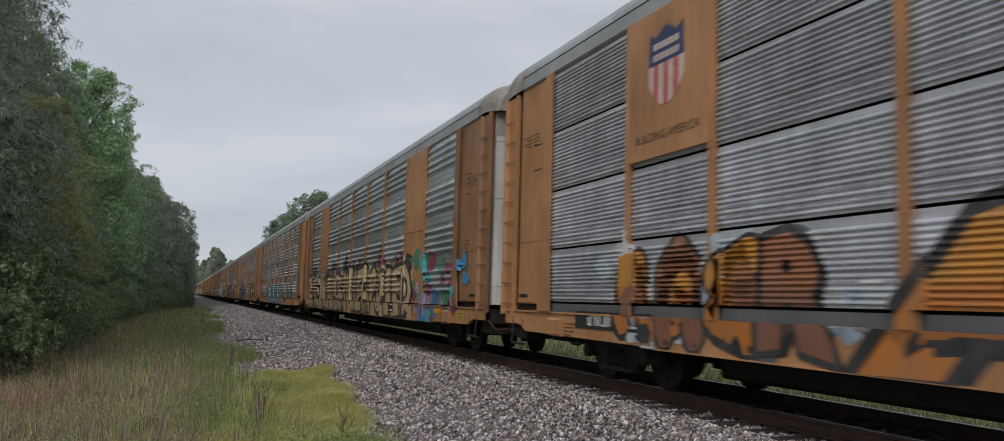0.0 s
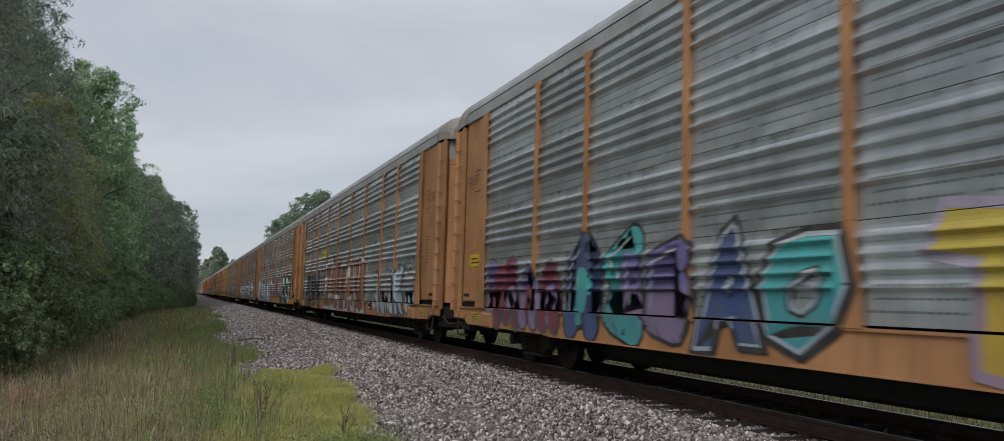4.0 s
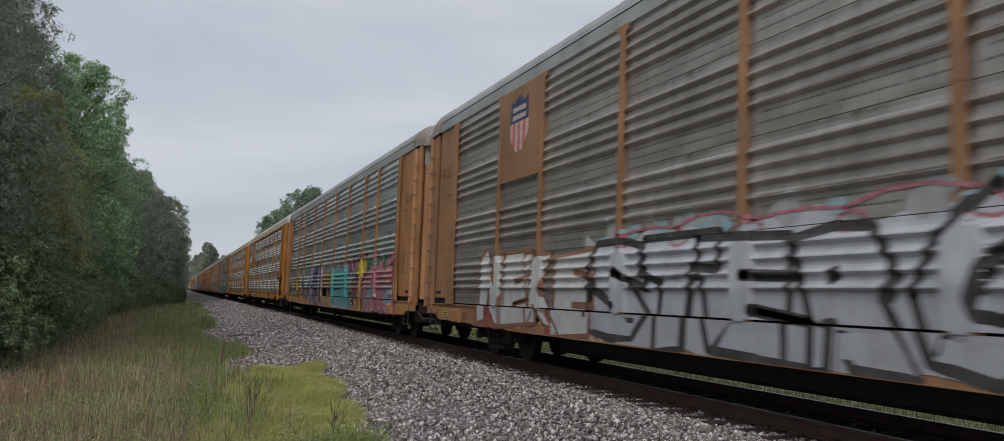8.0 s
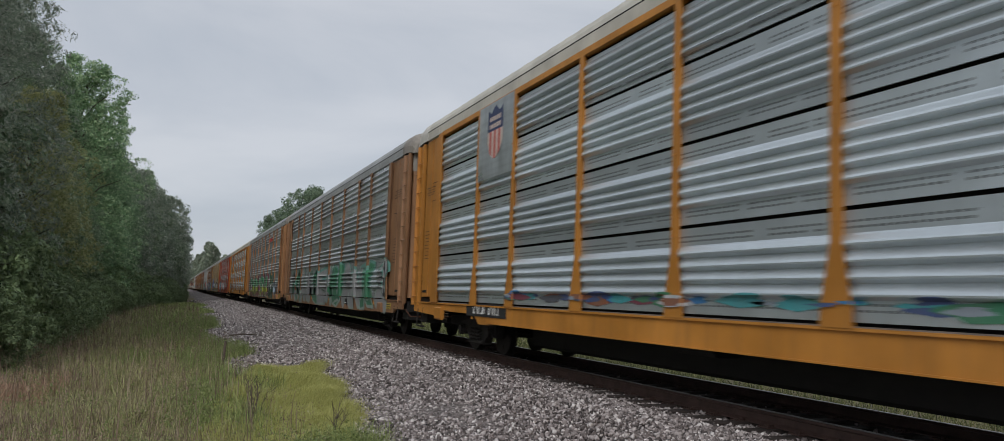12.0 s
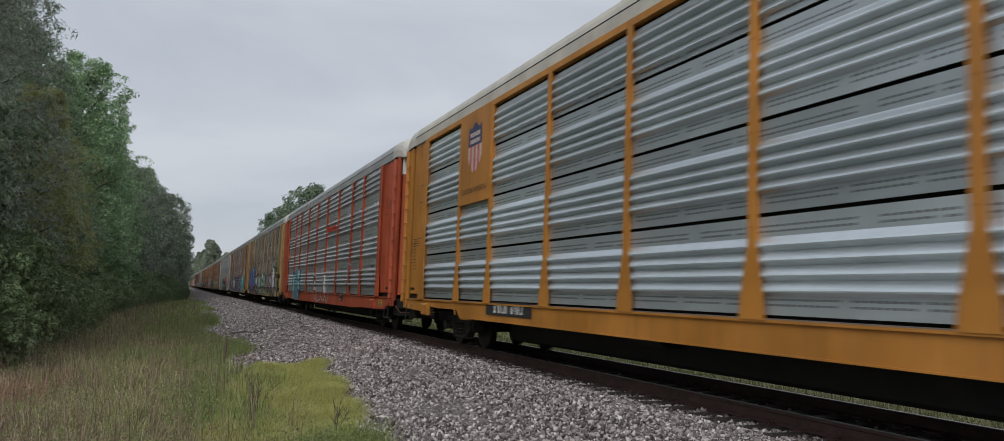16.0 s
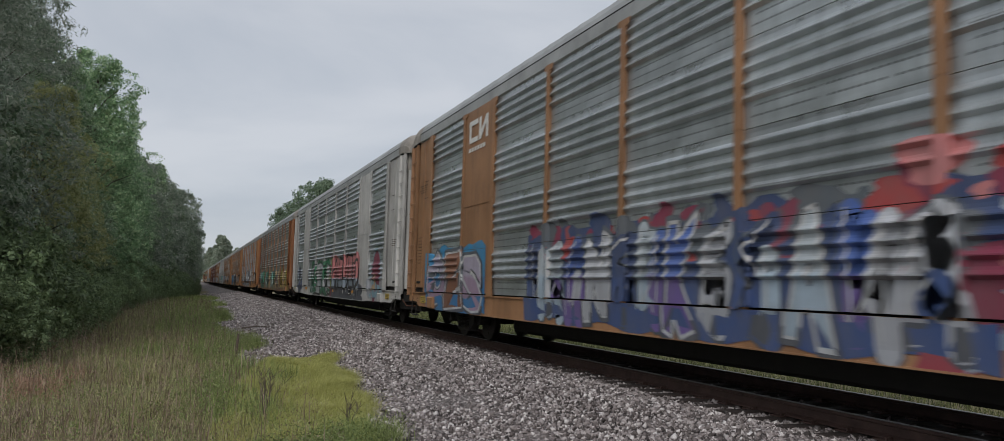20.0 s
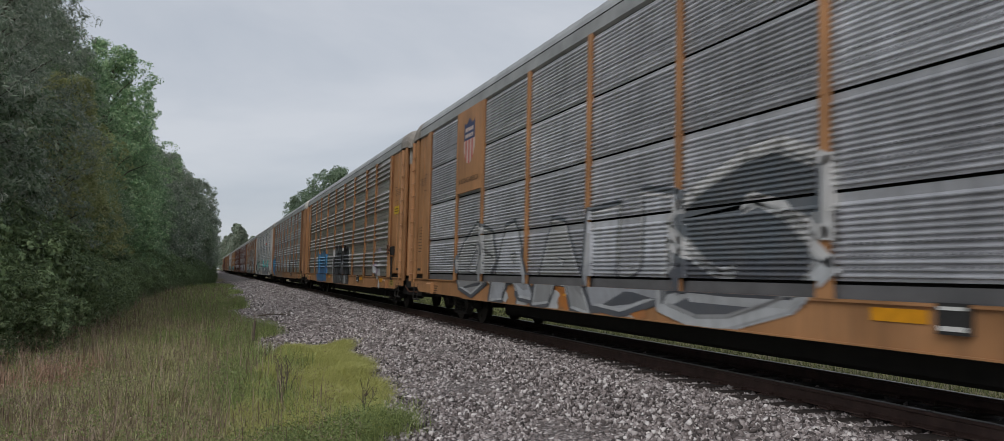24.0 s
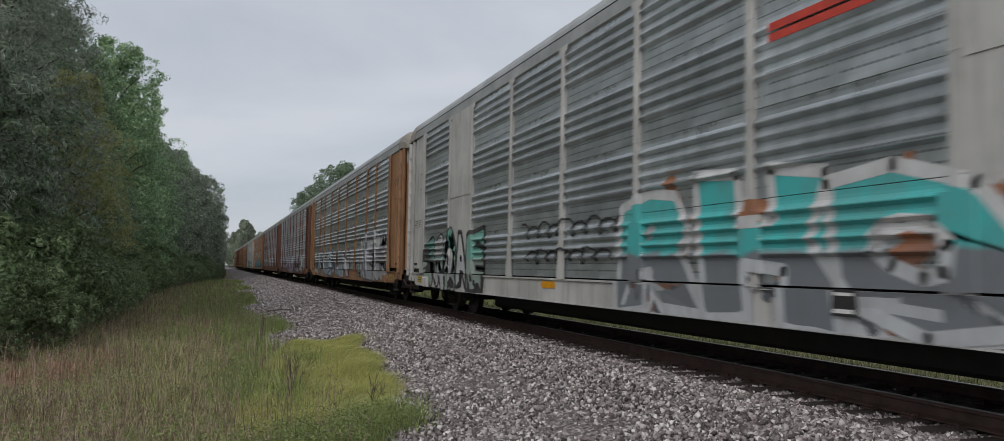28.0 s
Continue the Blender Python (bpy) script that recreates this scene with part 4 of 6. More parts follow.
CARS = {
    -1: cfg("tan", "fine", "dull", "weathered yellow autorack with finely ribbed grey panels and orange graffiti", emblem=(7, 3.15, True), tape=(-6, 6), plate=9.4),
    0: cfg("tan", "thin", "grey", "tan and grey autorack with cream bubble graffiti along its side", plates=True, end="brown", door="white"),
    1: cfg("tan", "thin", "grey", "weathered tan and grey autorack with pale blue graffiti", tape=(-4, 4)),
    2: cfg("tan", "thin", "grey", "tan autorack with pink, green and blue graffiti on grey panels", end="tan", sticker=(12.3, 2.05)),
    3: cfg("tan", "thin", "grey", "tan autorack with dark grey panels and brown white graffiti"),
    4: cfg("tan", "thin", "grey", "tan and grey autorack with cream and pink graffiti letters", tape=(-3, 5)),
    5: cfg("brown", "thin", "brown", "brown stained autorack with silver graffiti letters", emblem=(7, 3.4, False), tape=(-6, 0, 6)),
    6: cfg("tan", "thin", "grey", "tan autorack with teal, pink and purple graffiti"),
    7: cfg("yellow", "slot", "clean", "bright yellow autorack with clean slotted zinc panels", roof="cream", emblem=(7, 3.15, True), plate=5.8),
    8: cfg("yellow", "slot", "clean", "bright yellow autorack with clean zinc panels and white capped ends", roof="cream", emblem=(7, 3.6, False, True), plate=8.2),
    9: cfg("brown", "thin", "grey", "orange brown autorack with long green and white graffiti", end="brown"),
    10: cfg("tan", "thin", "grey", "tan autorack with green and lime graffiti letters outlined in pink", stripe=(-5.5, 4.5)),
    11: cfg("yellow", "slot", "clean", "yellow autorack with clean slotted zinc panels", roof="cream", emblem=(7, 3.15, True), plate=5.8),
    12: cfg("red", "thin", "grey", "orange red autorack with grey panels and white scribbled graffiti", stripe=(-2.7, 3.6)),
    13: cfg("ochre", "fine", "brown", "dirty yellow autorack with brown ribbed panels and lettering graffiti", emblem=(7, 3.4, False)),
    14: cfg("brown", "thin", "grey", "brown autorack with flat plates and blue, red and teal graffiti", plates=True, door="white", tape=(-6, 0, 4)),
    15: cfg("white", "thin", "grey", "grimy white autorack with pink and green graffiti", plates=True),
    16: cfg("brown", "thin", "brown", "rust brown autorack with cream graffiti", end="orange"),
    17: cfg("tan", "fine", "dull", "yellow autorack with fine grey ribs and white graffiti", emblem=(7, 3.15, True), tape=(-5, 2, 4), end="tan", door="orange"),
    18: cfg("tan", "thin", "brown", "tan autorack with brown panels, blue tag and black tag", sticker=(-12.4, 3.25)),
    19: cfg("brown", "thin", "grey", "brown orange autorack with scribbled outline graffiti", tape=()),
    20: cfg("white", "thin", "grey", "white posted autorack with large teal and orange graffiti", plates=True, end="white", stripe=(-5.5, 3.75), tape=(-8, -3, 2)),
    21: cfg("brown", "thin", "grey", "orange brown autorack with white graffiti"),
    22: cfg("maroon", "thin", "dull", "dark rust brown autorack", roof="grey"),
    23: cfg("maroon", "thin", "dull", "dark red brown autorack", roof="grey"),
    24: cfg("tan", "thin", "grey", "tan and grey autorack far down the line"),
    25: cfg("white", "thin", "grey", "pale grey autorack far down the line"),
    26: cfg("brown", "thin", "brown", "orange brown autorack far down the line"),
    27: cfg("brown", "thin", "rust", "brown autorack far down the line"),
    28: cfg("maroon", "thin", "rust", "dark red autorack far down the line"),
    29: cfg("brown", "thin", "brown", "brown autorack near the end of sight"),
}
TRAIN = {n: autorack(n, c) for n, c in CARS.items()}


# ---- graffiti, laid over ribs, posts and sills ----
def spray(name, c1, c2=None):
    """Sprayed paint: one tone above, another below, cloudy between."""
    m, nt, b = nodes_of(name)
    co = nt.nodes.new("ShaderNodeTexCoord")
    sep = nt.nodes.new("ShaderNodeSeparateXYZ")
    nt.links.new(co.outputs["Object"], sep.inputs[0])
    mr = nt.nodes.new("ShaderNodeMapRange")
    mr.inputs["From Min"].default_value, mr.inputs["From Max"].default_value = 1.15, 1.75
    nt.links.new(sep.outputs["Z"], mr.inputs["Value"])
    no = noise_node(nt, 2.2, 4)
    ad = nt.nodes.new("ShaderNodeMath")
    ad.operation = "MULTIPLY_ADD"
    nt.links.new(no.outputs["Fac"], ad.inputs[0])
    ad.inputs[1].default_value = 0.4
    nt.links.new(mr.outputs[0], ad.inputs[2])
    r = ramp(nt, ad.outputs[0], [(0.62, c2 or tuple(v * 0.8 for v in c1)), (0.74, c1)])
    dirt = noise_node(nt, 4.0, 6, 0.65, (1, 1, 0.5))
    k = ramp(nt, dirt.outputs["Fac"], [(0.36, grey(0.06)), (0.72, grey(0.5))])
    c = mix(nt, k.outputs[0], r.outputs[0], (0.15, 0.14, 0.135))
    nt.links.new(c, b.inputs["Base Color"])
    b.inputs["Roughness"].default_value = 0.55
    return m


SPRAY = {k: spray(k + " spray paint", *v) for k, v in {
    "cream": ((0.60, 0.44, 0.24), (0.52, 0.36, 0.18)), "black": ((0.016, 0.016, 0.018),), "white": ((0.60, 0.60, 0.60), (0.50, 0.52, 0.54)),
    "silver": ((0.52, 0.54, 0.58), (0.40, 0.42, 0.46)), "orange": ((0.55, 0.24, 0.03), (0.50, 0.17, 0.02)), "sky": ((0.30, 0.45, 0.50), (0.22, 0.40, 0.48)),
    "pale": ((0.46, 0.52, 0.56), (0.36, 0.46, 0.55)), "pink": ((0.52, 0.17, 0.22), (0.46, 0.12, 0.18)), "maroon": ((0.24, 0.03, 0.07), (0.20, 0.03, 0.06)),
    "mint": ((0.50, 0.60, 0.54), (0.46, 0.56, 0.50)), "aqua": ((0.05, 0.44, 0.43), (0.16, 0.18, 0.20)), "steel": ((0.25, 0.42, 0.45), (0.17, 0.30, 0.34)), "teal": ((0.06, 0.42, 0.42), (0.05, 0.33, 0.36)), "green": ((0.02, 0.27, 0.10), (0.32, 0.36, 0.03)), "leaf": ((0.03, 0.24, 0.11), (0.03, 0.20, 0.10)),
    "dark green": ((0.012, 0.10, 0.045), (0.012, 0.07, 0.035)), "yellow": ((0.58, 0.45, 0.05), (0.55, 0.38, 0.04)), "lime": ((0.45, 0.50, 0.15),),
    "blue": ((0.07, 0.14, 0.42), (0.14, 0.09, 0.30)), "azure": ((0.03, 0.24, 0.46), (0.03, 0.18, 0.40)), "navy": ((0.03, 0.06, 0.16), (0.04, 0.08, 0.22)),
    "violet": ((0.16, 0.13, 0.34), (0.24, 0.18, 0.32)), "lilac": ((0.40, 0.36, 0.46), (0.34, 0.24, 0.34)), "red": ((0.40, 0.05, 0.05), (0.30, 0.04, 0.06)),
    "rust": ((0.34, 0.13, 0.05), (0.25, 0.09, 0.04)), "slate": ((0.10, 0.12, 0.14), (0.07, 0.08, 0.10)), "rose": ((0.60, 0.21, 0.21), (0.27, 0.33, 0.39)),
    "ghost": ((0.38, 0.39, 0.395), (0.31, 0.32, 0.33)), "brown": ((0.26, 0.11, 0.055), (0.20, 0.08, 0.04)), "sea": ((0.16, 0.40, 0.34), (0.30, 0.38, 0.34)),
}.items()}

# strokes of unreadable wild letters
GLYPH = {
    "1": [[(0.1, 0.1), (0.15, 0.9), (0.6, 1), (0.7, 0.4), (0.95, 0)], [(0.3, 0.3), (0.55, 0.45)]],
    "2": [[(0.9, 1), (0.2, 0.75), (0.6, 0.5), (0.15, 0.15), (0.85, 0)], [(0.75, 0.7), (0.8, 0.2)]],
    "3": [[(0.1, 1), (0.2, 0.1), (0.6, 0.35), (0.55, 0.9)], [(0.6, 0.35), (0.95, 0.9), (0.9, 0)]],
    "4": [[(0.1, 0), (0.1, 0.7), (0.5, 1), (0.9, 0.7), (0.9, 0)], [(0.4, 0.15), (0.6, 0.55)]],
    "5": [[(0.8, 0.95), (0.15, 0.8), (0.1, 0.15), (0.7, 0.05), (0.85, 0.5), (0.4, 0.55)]],
}


def ribbon(pts, w):
    """A thick stroke with round ends and joints, as small convex faces."""
    q = []
    for a, b in zip(pts, pts[1:]):
        n = 1 if len(pts) < 4 else 2
        q += [(a[0] + (b[0] - a[0]) * k / n, a[1] + (b[1] - a[1]) * k / n) for k in range(n)]
    q.append(pts[-1])
    v, f = [], []
    for a, b in zip(q, q[1:]):
        dx, dy = b[0] - a[0], b[1] - a[1]
        l = math.hypot(dx, dy) or 1
        nx, ny = -dy / l * w / 2, dx / l * w / 2
        o = len(v)
        v += [(a[0] + nx, a[1] + ny), (a[0] - nx, a[1] - ny), (b[0] - nx, b[1] - ny), (b[0] + nx, b[1] + ny)]
        f.append((o, o + 1, o + 2, o + 3))
    for c in q:
        o = len(v)
        v += [(c[0] + w / 2 * math.cos(t), c[1] + w / 2 * math.sin(t)) for t in (2 * math.pi * k / 9 for k in range(9))]
        f.append(tuple(range(o, o + 9)))
    return v, f


def ridge_lines(style):
    """Heights at which the near side changes its slope, and the open gaps between panels."""
    zs, ds, gaps = [0.0, SILL_TOP - 0.001, SILL_TOP + 0.001], [0.034, 0.034, 0.0], [(SILL_TOP, TIERS[style][0][0])]
    for z0, z1 in TIERS[style]:
        g = panel_gap(style)
        for z, p in rib_profile(style, z1 - z0 - g):
            zs.append(z0 + z + 1e-4 * (z == 0))
            ds.append(p)
        gaps.append((z1 - g, z1))
    return np.array(zs), np.array(ds), gaps


def sprayed(car, layers, label, name="graffiti"):
    """layers: (verts, faces, depth, material) in (along, up) of the near side; cut and laid on the relief."""
    cf = CONFIG[car]
    style = cf["style"]
    zs, ds, gaps = ridge_lines(style)
    bm = bmesh.new()
    mats = []
    for v, f, depth, mat in layers:
        if mat not in mats:
            mats.append(mat)
        s = mats.index(mat)
        vs = [bm.verts.new((-depth, y, z)) for y, z in v]
        for k in f:
            bm.faces.new([vs[i] for i in k]).material_index = s
    ys = [v.co.y for v in bm.verts]
    zz = [v.co.z for v in bm.verts]
    lo, hi, zlo, zhi = min(ys), max(ys), min(zz), max(zz)
    cuts = [((0, 0, z), (0, 0, 1)) for z in sorted(set(np.round(np.concatenate([zs, [c for g in gaps for c in g]]), 4))) if zlo < z < zhi]
    for p in POSTS:
        for e in (-POST_W - 0.012, -POST_W, POST_W, POST_W + 0.012):
            if lo < p + e < hi:
                cuts.append(((0, p + e, 0), (0, 1, 0)))
    for p in POSTS:
        for e in (-0.19, -0.178, 0.178, 0.19):
            if lo < p + e < hi and abs(p) < 11:
                cuts.append(((0, p + e, 0), (0, 1, 0)))
    foot = 0.70 if style == "slot" else 0.63
    cuts += [((0, 0, z), (0, 0, 1)) for z in (1.9, 1.91, foot) if zlo < z < zhi]
    for co, no in cuts:
        bmesh.ops.bisect_plane(bm, geom=bm.verts[:] + bm.edges[:] + bm.faces[:], plane_co=co, plane_no=no, dist=1e-5)
    dead = []
    for f in bm.faces:
        c = f.calc_center_median()
        if c.z < foot or abs(c.y) > 13.5:
            dead.append(f)
        elif any(a < c.z < b for a, b in gaps) and not any(abs(c.y - p) < POST_W + 0.006 for p in POSTS) and abs(c.y) < 11.6:
            dead.append(f)
    bmesh.ops.delete(bm, geom=dead, context="FACES")
    full = cf.get("plates")
    for v in bm.verts:
        y, z = v.co.y, v.co.z
        d = float(np.interp(z, zs, ds)) if z > SILL_TOP else 0.064 if z > SILL_TOP - 0.032 else 0.034
        if z > SILL_TOP:
            if any(abs(y - p) <= (POST_W + 0.003 if z > 1.905 or abs(p) > 11 else 0.181) for p in POSTS):
                d = POST_D + 0.012
            elif abs(y) > 11.98:
                d = 0.014
            elif abs(y) > 11.47:
                d = 0.094
            elif full and (6.9 < abs(y) < 8.9):
                d = 0.052
        v.co.x -= SIDE + d
    me = bpy.data.meshes.new(name)
    bm.to_mesh(me)
    bm.free()
    for m in mats:
        me.materials.append(m)
    return part(name, me, car, label)


FONT = {}


def fat_letter(ch):
    """Outline letter, fattened and brought to a unit cell: points, faces and rim edges."""
    if ch not in FONT:
        me = text_mesh(ch, 1.0, 0.095, 2)
        v = np.array([p.co[:2] for p in me.vertices])
        faces = [tuple(p.vertices) for p in me.polygons]
        bpy.data.meshes.remove(me)
        v = (v - v.min(0)) / np.maximum(v.max(0) - v.min(0), 0.05)
        if ch == "I":
            v[:, 0] = 0.5 + (v[:, 0] - 0.5) * 0.62
        # edges of one face only are the rim
        key = {}
        for k, p in enumerate(v):
            key.setdefault((round(p[0], 4), round(p[1], 4)), k)
        same = [key[(round(p[0], 4), round(p[1], 4))] for p in v]
        seen = {}
        for f in faces:
            for a, b in zip(f, f[1:] + f[:1]):
                e = tuple(sorted((same[a], same[b])))
                seen[e] = seen.get(e, 0) + 1
        FONT[ch] = (v, faces, [e for e, c in seen.items() if c == 1])
    return FONT[ch]


def rim(pts, edges, w):
    """Strips of width w along rim edges, with a small round at each joint."""
    v, f = [], []
    for a, b in edges:
        (ax, ay), (bx, by) = pts[a], pts[b]
        l = math.hypot(bx - ax, by - ay)
        if l < 1e-5:
            continue
        ux, uy = (bx - ax) / l, (by - ay) / l
        nx, ny, e = -uy * w / 2, ux * w / 2, w * 0.28
        o = len(v)
        v += [(ax - ux * e + nx * 0.7, ay - uy * e + ny * 0.7), (ax - ux * e - nx * 0.7, ay - uy * e - ny * 0.7), (ax - nx, ay - ny), (bx - nx, by - ny),
              (bx + ux * e - nx * 0.7, by + uy * e - ny * 0.7), (bx + ux * e + nx * 0.7, by + uy * e + ny * 0.7), (bx + nx, by + ny), (ax + nx, ay + ny)]
        f.append(tuple(range(o, o + 8)))
    return v, f


def graffiti(n, y0, y1, z0, z1, shapes, fill, line, label, cloud=None, thick=0.30, edge=0.07, shine=None, seed=0, tall=0.0):
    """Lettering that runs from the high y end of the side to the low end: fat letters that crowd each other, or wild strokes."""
    rng = random.Random(n * 31 + seed)
    if z0 < 1.0:
        z0 -= 0.18
    layers = []
    w = (y1 - y0) / max(1, len(shapes))
    if cloud:
        k = max(8, int((y1 - y0) / 0.25))
        for j in range(k):
            a, b = y1 + 0.2 - (y1 - y0 + 0.4) * j / k, y1 + 0.2 - (y1 - y0 + 0.4) * (j + 1) / k
            t0, t1 = (z1 + 0.06 + tall * j / k + 0.10 * math.sin(a * 2.6 + seed) + 0.06 * math.sin(a * 6.1) for a in (a, b))
            b0, b1 = (z0 + 0.03 + 0.06 * math.sin(a * 3.3 + n) for a in (a, b))
            layers.append(([(a, b0), (b, b1), (b, t1), (a, t0)], [(0, 1, 2, 3)], 0.004, SPRAY[cloud]))
        tagged(sprayed(TRAIN[n], layers, label + ", its backing cloud"), kind="stuff")
    for j, ch in enumerate(shapes):
        if ch == " ":
            continue
        grow = tall * (j / max(1, len(shapes) - 1))
        top = z1 + grow + rng.uniform(-0.10, 0.10)
        bot = z0 + rng.uniform(-0.03, 0.08)
        sl = rng.uniform(-0.14, 0.14)
        lines, fills, hi = [], [], []
        o = 0.0008 * (j % 3)
        if ch.isalpha():
            v, faces, edges = fat_letter(ch)
            lap = 0.07 * w
            a, b = y1 - w * j + lap, y1 - w * (j + 1) - lap
            ph = rng.uniform(0, 6.28)
            bulge = rng.uniform(0.02, 0.10)
            pts = []
            for u, q in v:
                uu = 0.5 + (u - 0.5) * (1 - bulge + 2 * bulge * math.sin(math.pi * (0.1 + 0.8 * q))) + sl * (q - 0.5) + 0.035 * math.sin(5 * q + ph)
                qq = q + 0.05 * math.sin(4.2 * u + ph) + 0.05 * math.sin(9 * u + 2 * ph) * (q > 0.5)
                pts.append((a + (b - a) * uu, bot + (top - bot) * qq))
            if line and not fill:
                lines.append((*rim(pts, edges, edge), 0.0075 + o, SPRAY[line]))
            elif line:
                drop = [(p - edge * 1.2, r - edge * 0.9) for p, r in pts]
                lines.append((drop, faces, 0.0052 + o, SPRAY[line]))
                hi.append((*rim(pts, edges, 1.25 * edge + 0.02), 0.0135 + o, SPRAY[line]))
            if fill:
                fills.append((pts, faces, 0.0105 + o, SPRAY[fill[j % len(fill)]]))
            if shine:
                cy, cz = (a + b) / 2, (bot + top) / 2
                hi.append((*rim([(cy + (p - cy) * 0.9, cz + (r - cz) * 0.92) for p, r in pts], edges, 0.05), 0.0165 + o, SPRAY[shine]))
        else:
            sw = min(w * thick * 1.35, (z1 - z0) * 0.34)
            a = y1 - w * j - sw * 0.35
            b = y1 - w * (j + 1) + sw * 0.35
            for q, st in enumerate(GLYPH[ch]):
                pts = [(a + (b - a) * min(1.08, max(-0.08, u + sl * (v - 0.5))) + rng.uniform(-0.02, 0.02), bot + sw * 0.4 + (top - bot - sw * 0.8) * v) for u, v in st]
                o2 = o + 0.0003 * q
                if line:
                    lines.append((*ribbon(pts, sw + 2 * edge), 0.006 + o2, SPRAY[line]))
                fills.append((*ribbon(pts, sw), 0.0105 + o2, SPRAY[fill[(j + q) % len(fill)]]))
                if shine:
                    hi.append((*ribbon([(p + sw * 0.22, r + sw * 0.18) for p, r in pts[:3]], 0.035), 0.016 + o2, SPRAY[shine]))
        sprayed(TRAIN[n], lines + fills + hi, label, "graffiti_letter")


def patches(n, y0, y1, z0, z1, colours, label, seed=0, count=14, rmax=0.34, flat=1.0):
    """Loose overlapping clouds of sprayed colour."""
    rng = random.Random(n * 17 + seed)
    if z0 < 1.0:
        z0 -= 0.15
    layers = []
    for k in range(int(count * 1.7)):
        c = (rng.uniform(y0, y1), rng.uniform(z0, z1))
        r, s = rng.uniform(min(0.09, rmax / 2), rmax), rng.uniform(0.5, 1.2) * flat
        pts = [(c[0] + r * math.cos(t) * (1 + 0.3 * math.sin(3 * t + k) + 0.15 * math.sin(7 * t + 2 * k)), max(z0 - 0.1, c[1] + r * s * math.sin(t) * (1 + 0.2 * math.cos(2 * t + k)))) for t in (2 * math.pi * j / 20 for j in range(20))]
        fan = [(len(pts), j, (j + 1) % 20) for j in range(20)]
        layers.append((pts + [c], fan, 0.003 + 0.0003 * (k % 20), SPRAY[colours[k % len(colours)]]))
    tagged(sprayed(TRAIN[n], layers, label), kind="stuff")


def oval(n, y, z, ry, rz, colour, label, depth):
    """One solid sprayed oval."""
    pts = [(y + ry * math.cos(t), z + rz * math.sin(t)) for t in (2 * math.pi * j / 28 for j in range(28))]
    sprayed(TRAIN[n], [(pts, [tuple(range(28))], depth, SPRAY[colour])], label)


def scribble(n, y0, y1, z0, z1, colour, label, loops=5, width=0.045, seed=0):
    """A looping single line."""
    rng = random.Random(n * 13 + seed)
    layers, k = [], loops * 9
    ph = rng.uniform(0, 6)
    pts = []
    for j in range(k + 1):
        t = j / k
        a = 2 * math.pi * loops * t + ph
        amp = (0.75 + 0.25 * math.sin(3.1 * t * loops + ph))
        pts.append((y1 - (y1 - y0) * t + 0.16 * (y1 - y0) / loops * 2.2 * math.cos(a), (z0 + z1) / 2 + (z1 - z0) / 2 * amp * math.sin(a)))
    v, f = ribbon(pts, width)
    layers.append((v, f, 0.013, SPRAY[colour]))
    sprayed(TRAIN[n], layers, label)


